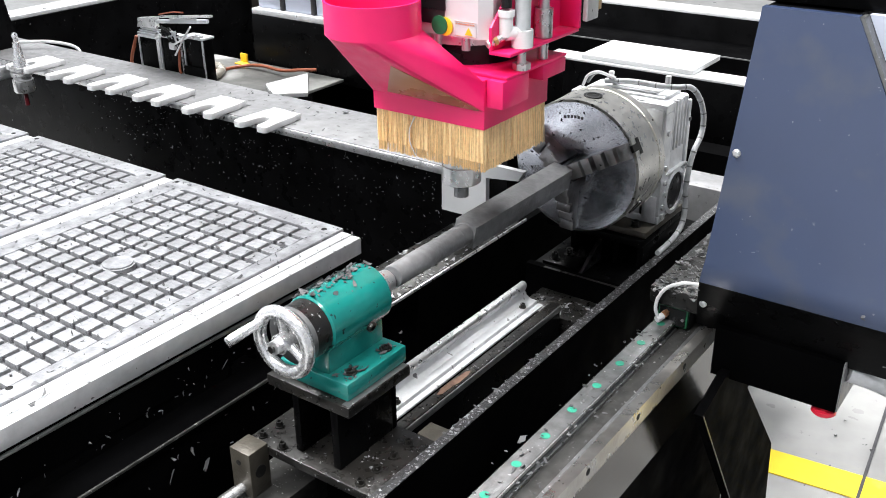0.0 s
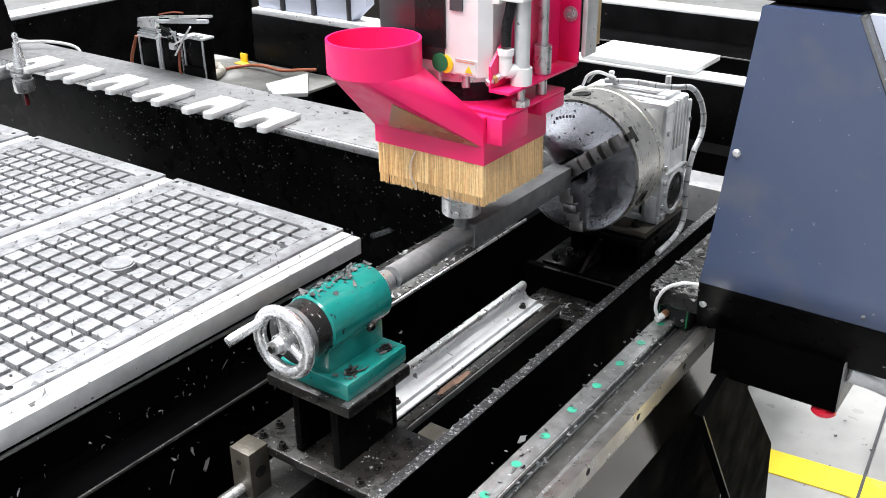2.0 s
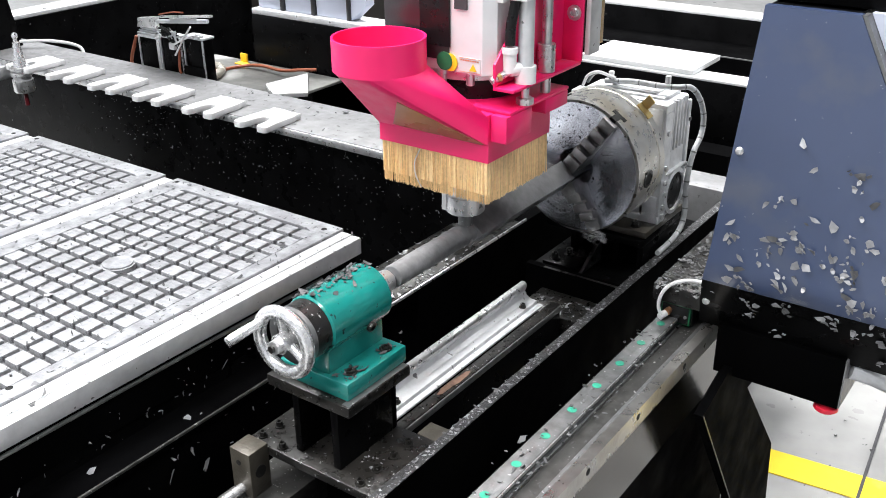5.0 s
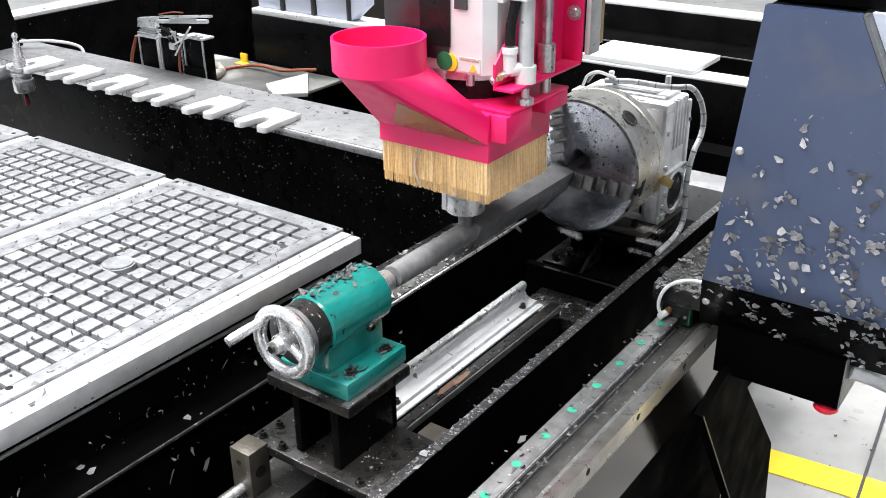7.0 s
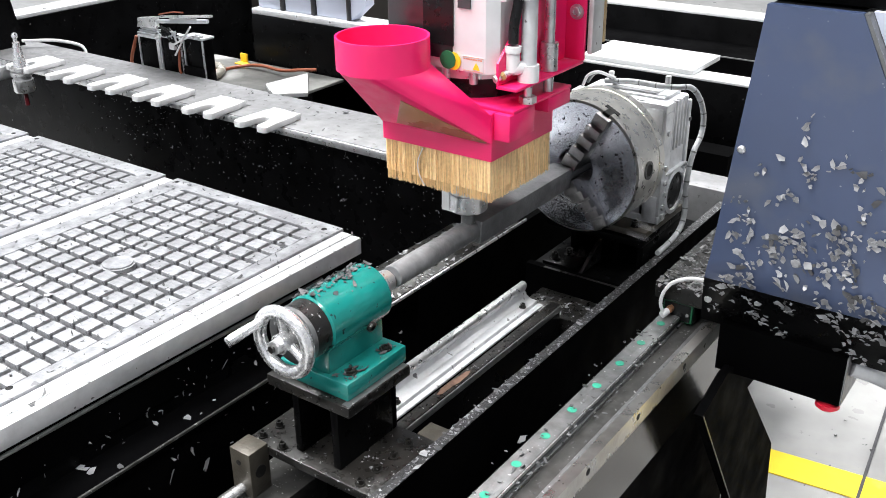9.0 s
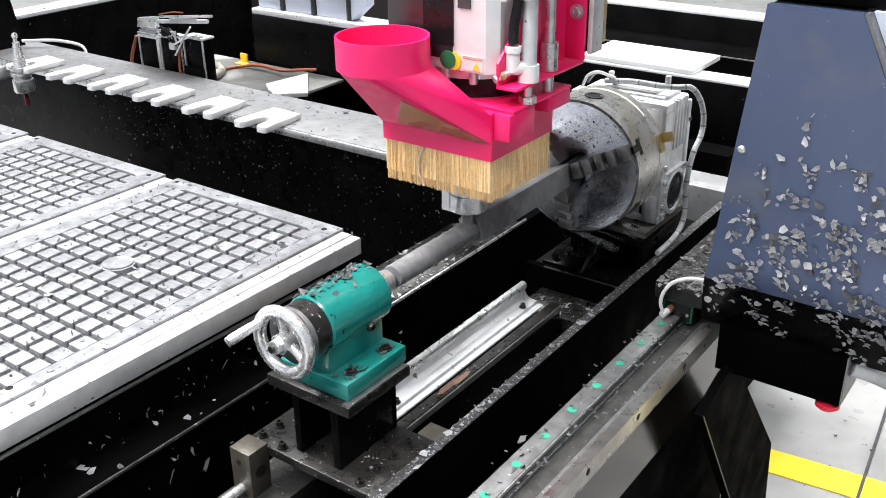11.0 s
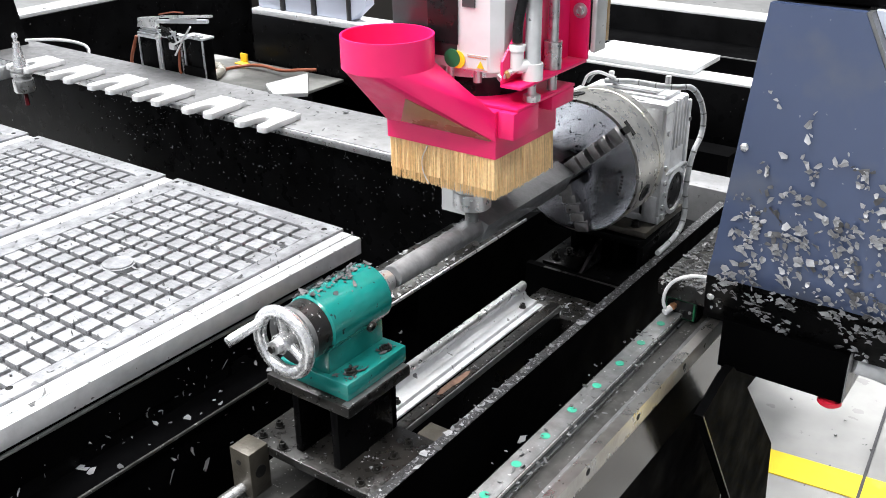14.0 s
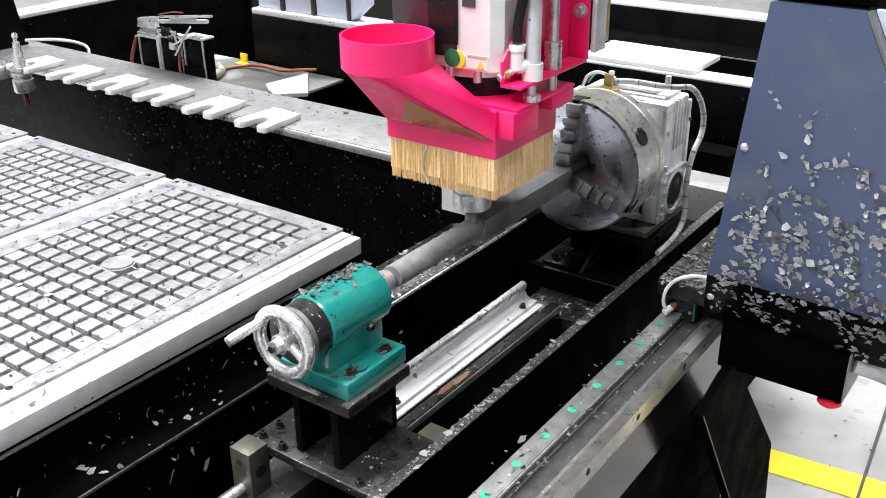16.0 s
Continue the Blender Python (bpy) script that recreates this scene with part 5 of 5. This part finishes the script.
    part("front_hole", bm_cyl((-0.741, 0.6082, 0.888), (-0.741, 0.6072, 0.888), 0.0035, seg=14), HOLE, t)
    t = thing("round_rod", (-0.776, 0.45, 0.85), "polished round guide rod beside the stand", "guide rod")
    part("rod", bm_cyl((-0.739, 0.30, 0.852), (-0.739, 0.6078, 0.852), 0.0062, seg=20), CHROME, t)
    part("bed", bm_box(-0.762, -0.69, 0.30, 0.70, 0.80, 0.8416, 0.002), RAILDULL, t, "dull grey machined strip")
    part("support", bm_box(-0.743, -0.735, 0.30, 0.6075, 0.8418, 0.847), RAILSTEEL, t)
    solid("steel_block", bm_box(-0.607, -0.5668, 0.777, 0.806, 0.852, 0.885, 0.0015), BLOCKGREY, "small grey steel block in the frame", "block")
    t = thing("white_plate", (-0.8, 1.2, 0.9), "pale metal plate standing behind the bar", "plate")
    part("sheet", bm_prism([(-0.888, 0.961), (-0.888, 1.06), (-0.73, 1.06), (-0.74, 1.043), (-0.80, 1.036), (-0.80, 0.961)], "y", 1.222, 1.232), BOARD, t)
    part("standoff", bm_box(-0.885, -0.87, 1.2322, 1.2618, 0.97, 1.0), PLATE, t)


background()


# ---- chips ----
def flake(bm, rnd, size, m, slim=1.0):
    """One ragged flake curled about its length, with thickness."""
    n = rnd.choice((4, 5, 5, 6, 7))
    ph = rnd.uniform(0, 6.28)
    bow = rnd.uniform(0.1, 0.95) / size
    skew = rnd.uniform(-0.5, 0.5)
    w = rnd.uniform(0.4, 0.85) * slim
    pts = []
    for k in range(n):
        a = ph + 2 * math.pi * (k + rnd.uniform(-0.25, 0.25)) / n
        r = size * 0.5 * rnd.uniform(0.45, 1.3)
        x, y = r * math.cos(a), r * w * math.sin(a)
        c = x + skew * y
        pts.append((x, y, bow * c * c + rnd.uniform(-0.05, 0.05) * size))
    up = [bm.verts.new(m @ Vector((x, y, z + 0.0004))) for x, y, z in pts]
    lo = [bm.verts.new(m @ Vector((x, y, z))) for x, y, z in pts]
    cu, cl = bm.verts.new(m @ Vector((0, 0, 0.0004))), bm.verts.new(m @ Vector((0, 0, 0)))
    for k in range(n):
        j = (k + 1) % n
        bm.faces.new((up[k], up[j], cu)), bm.faces.new((lo[j], lo[k], cl)), bm.faces.new((lo[k], lo[j], up[j], up[k]))


def scatter(name, seed, n, place, size, material, label, slim=1.0):
    """One scatter of flakes that lie on a surface; place(rnd) gives the spot and the surface's normal."""
    rnd = random.Random(seed)
    bm = bmesh.new()
    for k in range(n):
        p, nor = place(rnd)
        m = Matrix.Translation(Vector(p) + Vector(nor) * 0.0006) @ Vector(nor).to_track_quat("Z", "Y").to_matrix().to_4x4() @ pose(0, 0, 0, rnd.gauss(0, 14), rnd.gauss(0, 14), rnd.uniform(0, 360))
        flake(bm, rnd, size * math.exp(rnd.gauss(0, 0.45)), m, slim)
    return solid(name, bm, material, label, "chips", kind="stuff")


UP = (0, 0, 1)
bmw = bmesh.new()
rw = random.Random(31)
for k in range(420):
    flake(bmw, rw, 0.0055 * math.exp(rw.gauss(0, 0.4)), Matrix.Translation((rw.uniform(-0.444, -0.374), rw.uniform(1.088, 1.34), 1.0106)) @ pose(0, 0, 0, rw.gauss(0, 15), rw.gauss(0, 15), rw.uniform(0, 360)))
tagged(part("plate_swarf", bmw, GRIT, GANTRY, "grey chips strewn on the carriage plate"), kind="stuff")
scatter("table_chips", 1, 1250, lambda r: ((r.uniform(-1.72, -0.90), r.uniform(0.4, 1.02), ZT), UP), 0.0046, CHIPDARK, "dark nylon chips strewn over the vacuum table", 0.6)
scatter("bed_side_chips", 2, 90, lambda r: ((-0.8995, r.uniform(0.35, 0.8), r.uniform(0.885, 0.94)), (1, 0, 0)), 0.008, CHIP, "pale chips stuck to the black bed side", 0.4)
scatter("skirt_chips", 21, 30, lambda r: ((-0.8595, r.uniform(0.4, 0.8), r.uniform(0.80, 0.86)), (1, 0, 0)), 0.008, CHIP, "pale chips stuck to the lower bed side", 0.4)
scatter("rack_beam_chips", 3, 70, lambda r: ((r.uniform(-1.6, -0.88), r.uniform(1.24, 1.39), 1.034), UP), 0.006, CHIPDARK, "dark chips on the rack beam")
scatter("rack_front_chips", 4, 520, lambda r: ((r.uniform(-1.9, -0.88), 1.262, 1.02 - abs(r.gauss(0, 0.09))), (0, -1, 0)), 0.0028, CHIP, "pale chips stuck to the black front of the rack beam", 0.6)
scatter("beam_edge_chips", 5, 420, lambda r: ((r.uniform(-0.566, -0.551), r.uniform(0.5, 1.6), 0.9018), UP), 0.0034, GRIT, "grey chips along the beam's top edge")
scatter("left_beam_chips", 6, 160, lambda r: ((r.uniform(-0.892, -0.80), r.uniform(0.97, 1.3), 0.9206), UP), 0.006, CHIP, "grey chips on the frame")
scatter("rail_chips", 7, 130, lambda r: ((r.uniform(-0.445, -0.37), r.uniform(0.55, 1.05), 0.9612), UP), 0.005, CHIPDARK, "dark chips on the rail and rack")
scatter("barrel_chips", 8, 190, lambda r: (lambda a, y: ((AX + 0.0357 * math.cos(a), y, AZ + 0.0357 * math.sin(a)), (math.cos(a), 0, math.sin(a))))(math.radians(min(165, max(20, r.gauss(122, 26)))), r.uniform(0.67, 0.77)), 0.006, CHIPDARK, "dark chips heaped on the tailstock barrel")
scatter("foot_chips", 9, 40, lambda r: ((AX + r.uniform(0.028, 0.05), r.choice((0.686, 0.748)) + r.gauss(0, 0.01), 1.0128), UP), 0.006, CHIPDARK, "dark chips round the tailstock's foot bolts")
scatter("base_chips", 10, 26, lambda r: ((r.uniform(-0.66, -0.568), r.uniform(0.645, 0.76), 0.8983), UP), 0.0035, CHIP, "grey chips on the base plate")
scatter("floor_chips", 11, 90, lambda r: ((r.uniform(-1.0, 0.6), r.uniform(1.9, 3.2), 0.0045), UP), 0.012, CHIPDARK, "dark chips scattered on the floor")
scatter("pan_chips", 12, 70, lambda r: ((r.uniform(-0.69, -0.57), r.uniform(1.17, 1.235), 0.8625), UP), 0.005, CHIP, "grey chips on the rear pan")

# flying chips: cut from the bar, thrown onto the gantry leg, where they stick
CHIP_MESHES = []
for k in range(48):
    rb = random.Random(100 + k)
    bmc = bmesh.new()
    for q in range((1, 3, 4, 5)[k % 4]):
        flake(bmc, rb, (0.0102 if k % 4 == 0 else 0.0077) * math.exp(max(-0.6, min(0.42, rb.gauss(0, 0.34)))), pose(0 if q == 0 else max(-0.017, min(0.017, rb.gauss(0, 0.0115))), 0 if q == 0 else rb.uniform(-0.0085, 0.0085), 0.0005 * q, rb.gauss(0, 9), rb.gauss(0, 9), rb.uniform(0, 360)))
    CHIP_MESHES.append(finish("chip_flake", bmc, CHIP if k % 9 else CHIPDARK, (0, 0, 0)))
GANTRY_STEPS = [(0.0, -0.0245), (2.15, -0.0245), (2.45, -0.0155), (7.0, -0.0155), (7.35, -0.0088), (13.5, -0.0088), (13.9, 0.0), (16.0, 0.0)]


def gantry_at(t):
    for (ta, a), (tb, b) in zip(GANTRY_STEPS, GANTRY_STEPS[1:]):
        if t <= tb:
            u = (t - ta) / (tb - ta)
            return a + (b - a) * u * u * (3 - 2 * u)
    return GANTRY_STEPS[-1][1]


LANDED = [(2.9, 0), (3.05, 8), (3.3, 45), (3.6, 78), (4.2, 92), (5.0, 116), (6.3, 150), (7.0, 172), (7.5, 188), (8.3, 207), (9.2, 224), (10.2, 246), (11.3, 266), (12.5, 277), (14.0, 288), (15.9, 300)]


def leg_chips():
    """Chips on the leg: where each comes to rest, and when it gets there."""
    rnd = random.Random(77)
    made, clumps = [], []
    for k in range(300):
        while True:
            if clumps and rnd.random() < 0.2:
                c = rnd.choice(clumps)
                x, z, heap = c[0] + rnd.gauss(0, 0.01), c[1] + rnd.gauss(0, 0.01), 1
            else:
                x, z, heap = rnd.uniform(-0.375, -0.125), rnd.gauss(1.098, 0.086), 0
            if not 0.975 < z < 1.33 or not leg_left(z) + 0.013 < x < -0.125:
                continue
            high = (z - 1.05) / 0.2
            if rnd.random() < 1.0 - 0.6 * max(0.0, high) * (1 - (x + 0.36) / 0.28) and (z > 1.02 or rnd.random() < 0.3 + 0.7 * (x + 0.37) / 0.15):
                break
        if not heap:
            clumps.append((x, z))
        slope = (leg_front(z - 0.001) - leg_front(z + 0.001)) / 0.002
        nor = Vector((0, -1, -slope)).normalized()
        when = 0.0 if k < 3 else float(np.interp(k, [n for t, n in LANDED], [t for t, n in LANDED]))
        turn = nor.to_track_quat("Z", "Y").to_matrix().to_4x4() @ pose(0, 0, 0, rnd.gauss(0, 5), rnd.gauss(0, 5), rnd.uniform(0, 360))
        ob = new("nylon_chip", CHIP_MESHES[4 * rnd.randrange(12)] if k < 70 else rnd.choice(CHIP_MESHES))
        tagged(ob, "small grey nylon chip thrown onto the gantry leg", "chip", "chips on the gantry leg")
        made.append((ob, Vector((x, leg_front(z), z)) + nor * (0.0012 + 0.0022 * heap * rnd.random()), turn, when, rnd.uniform(1.03, 1.2)))
    return made


LEG_CHIPS = leg_chips()


def falling_chips():
    """Chips thrown forwards and down onto the bed's ledge, the stand and the beams: start, landing place and time."""
    rnd = random.Random(41)
    made = []
    for k in range(90):
        spot = rnd.choice((lambda: (rnd.uniform(-0.895, -0.855), rnd.uniform(0.42, 0.95), 0.8805), lambda: (rnd.uniform(-0.565, -0.552), rnd.uniform(0.6, 1.2), 0.903),
                           lambda: (rnd.uniform(-1.3, -0.95), rnd.uniform(0.55, 1.0), 0.986), lambda: (rnd.uniform(-0.84, -0.58), rnd.uniform(0.5, 1.1), 0.521)))()
        ob = new("falling_chip", CHIP_MESHES[4 * rnd.randrange(12)])
        tagged(ob, "grey nylon chip thrown off the turning bar", "chip", "chips thrown over the bed")
        made.append((ob, Vector((AX, rnd.uniform(1.0, 1.04), AZ)), Vector(spot), 1.7 + 13.9 * (k + rnd.random()) / 90, rnd.uniform(0.3, 0.5), rnd.uniform(0.02, 0.12), [rnd.uniform(0, 360) for q in range(3)], rnd.uniform(-60, 60)))
    return made


FALLING_CHIPS = falling_chips()

# ---- table squares: small raised blocks, the nearest ones as pieces of their own ----
bmt = bmesh.new()
box(bmt, -0.0126, 0.0126, -0.0126, 0.0126, 0, 0.0088, 0.0007)
TILE_MESH = finish("square", bmt, TILE, (0, 0, 0))
boards = [o for o in TABLE.children if o.name.startswith("board")]
bmr = bmesh.new()
tile_count = 0
for p, (x0, x1) in enumerate(PANELS):
    for i in range(10):
        for j in range(40):
            x, y = -0.975 - 0.415 * p - PITCH * 1.0026 * i, 0.978 - PITCH * j
            if p == 0 and math.hypot(x + 1.125, y - 0.749) < 0.034:
                continue
            near = (p == 0 and y > 0.385) or (p == 1 and y > 0.66)
            if near and tile_count < 300:
                ob = new("square", TILE_MESH)
                ob.parent = boards[p]
                ob.location = Vector((x, y, ZT - 0.0089)) - ORIGIN[TABLE.name]
                tile_count += 1
            elif y > -0.3:
                box(bmr, x - 0.0126, x + 0.0126, y - 0.0126, y + 0.0126, ZT - 0.0089, ZT - 0.0001)
tagged(part("far_squares", bmr, TILE, TABLE), kind="stuff")


# ---- what moves ----
DROP = [(0.0, 0.0433), (0.5, 0.0297), (1.0, 0.0152), (1.5, 0.0016), (1.6, 0.0)]
TURN = [(0.0, 27), (1.65, 27), (1.75, 32), (1.9, 37.5), (2.15, 37), (2.4, 35.5), (2.6, 32), (2.8, 27.5), (3.0, 22.4), (3.2, 13.5), (3.4, 6), (3.6, -2), (3.7, -30), (3.8, -85), (3.9, -130), (4.0, -147), (4.2, -158), (4.9, -181), (5.6, -203), (6.3, -222.4), (6.5, -231), (6.7, -240), (6.85, -246),
        (7.0, -250), (7.12, -275), (7.24, -330), (7.35, -352), (7.5, -355), (7.8, -365), (8.0, -373), (8.2, -382), (8.4, -390), (8.6, -398), (8.8, -409), (9.0, -417), (9.2, -424), (9.7, -450), (10.2, -496), (10.7, -545), (11.0, -574), (11.3, -590.3),
        (11.5, -597.5), (11.9, -609), (12.1, -618), (12.5, -635), (12.9, -649.5), (13.1, -658), (13.3, -663.5), (13.5, -668), (13.6, -690), (13.75, -745), (13.9, -788), (14.0, -797), (14.1, -800.4), (14.3, -805), (14.5, -810), (14.7, -818), (14.9, -825), (15.1, -833), (15.3, -838), (15.5, -843.5), (15.8, -858), (16.0, -868)]


def motions():
    o = ORIGIN["gantry"]
    walk(GANTRY, [(t, pose(o.x, o.y + d, o.z)) for t, d in GANTRY_STEPS])
    o = ORIGIN["spindle_head"]
    times = sorted({t for t, d in GANTRY_STEPS} | {t for t, d in DROP})
    rows = []
    for t in times:
        dz = float(np.interp(t, [a for a, b in DROP], [b for a, b in DROP]))
        rows.append((t, pose(o.x, o.y + gantry_at(t), o.z + dz)))
    walk(HEAD, rows)
    for ob in (CHUCK_THING, BAR_THING):
        c = ORIGIN[ob.name]
        walk(ob, [(t, pose(c.x, c.y, c.z, 0, -a, 0)) for t, a in TURN])
    # the square part gets shorter as the cutter works its way along
    walk(SQUARE_BAR, [(t, pose(0, d, 0)) for t, d in GANTRY_STEPS])
    for ob, spot, turn, when, y in LEG_CHIPS:
        rest = [(t, Matrix.Translation(spot + Vector((0, d, 0))) @ turn) for t, d in GANTRY_STEPS if t > when + 0.01 or when == 0.0]
        if when > 0:
            inside, out = Matrix.Translation((AX, y, AZ)) @ pose(0, 0, 0, 0, 0, 90), []
            land = Matrix.Translation(spot + Vector((0, gantry_at(when), 0))) @ turn
            for u in (1 / 3, 2 / 3):
                mid = inside.to_quaternion().slerp(land.to_quaternion(), u).to_matrix().to_4x4()
                out.append((when - 0.18 * (1 - u), Matrix.Translation(inside.translation.lerp(land.translation, u)) @ mid))
            rest = [(0.0, inside), (when - 0.18, inside)] + out + [(when, land)] + rest
        walk(ob, rest)
    for ob, start, spot, when, span, rise, turn, spin in FALLING_CHIPS:
        rows = [(0.0, Matrix.Translation(start) @ pose(0, 0, 0, *turn))]
        for k in range(6):
            u = k / 5
            at = start.lerp(spot, u) + Vector((0, 0, 4 * rise * u * (1 - u)))
            rows.append((when + span * u, Matrix.Translation(at) @ pose(0, 0, 0, turn[0] * (1 - u) if turn[0] < 180 else turn[0] + (360 - turn[0]) * u, turn[1] * (1 - u) if turn[1] < 180 else turn[1] + (360 - turn[1]) * u, turn[2] + spin * u)))
        if rows[-1][0] < 15.95:
            rows.append((16.0, rows[-1][1]))
        walk(ob, rows)


motions()
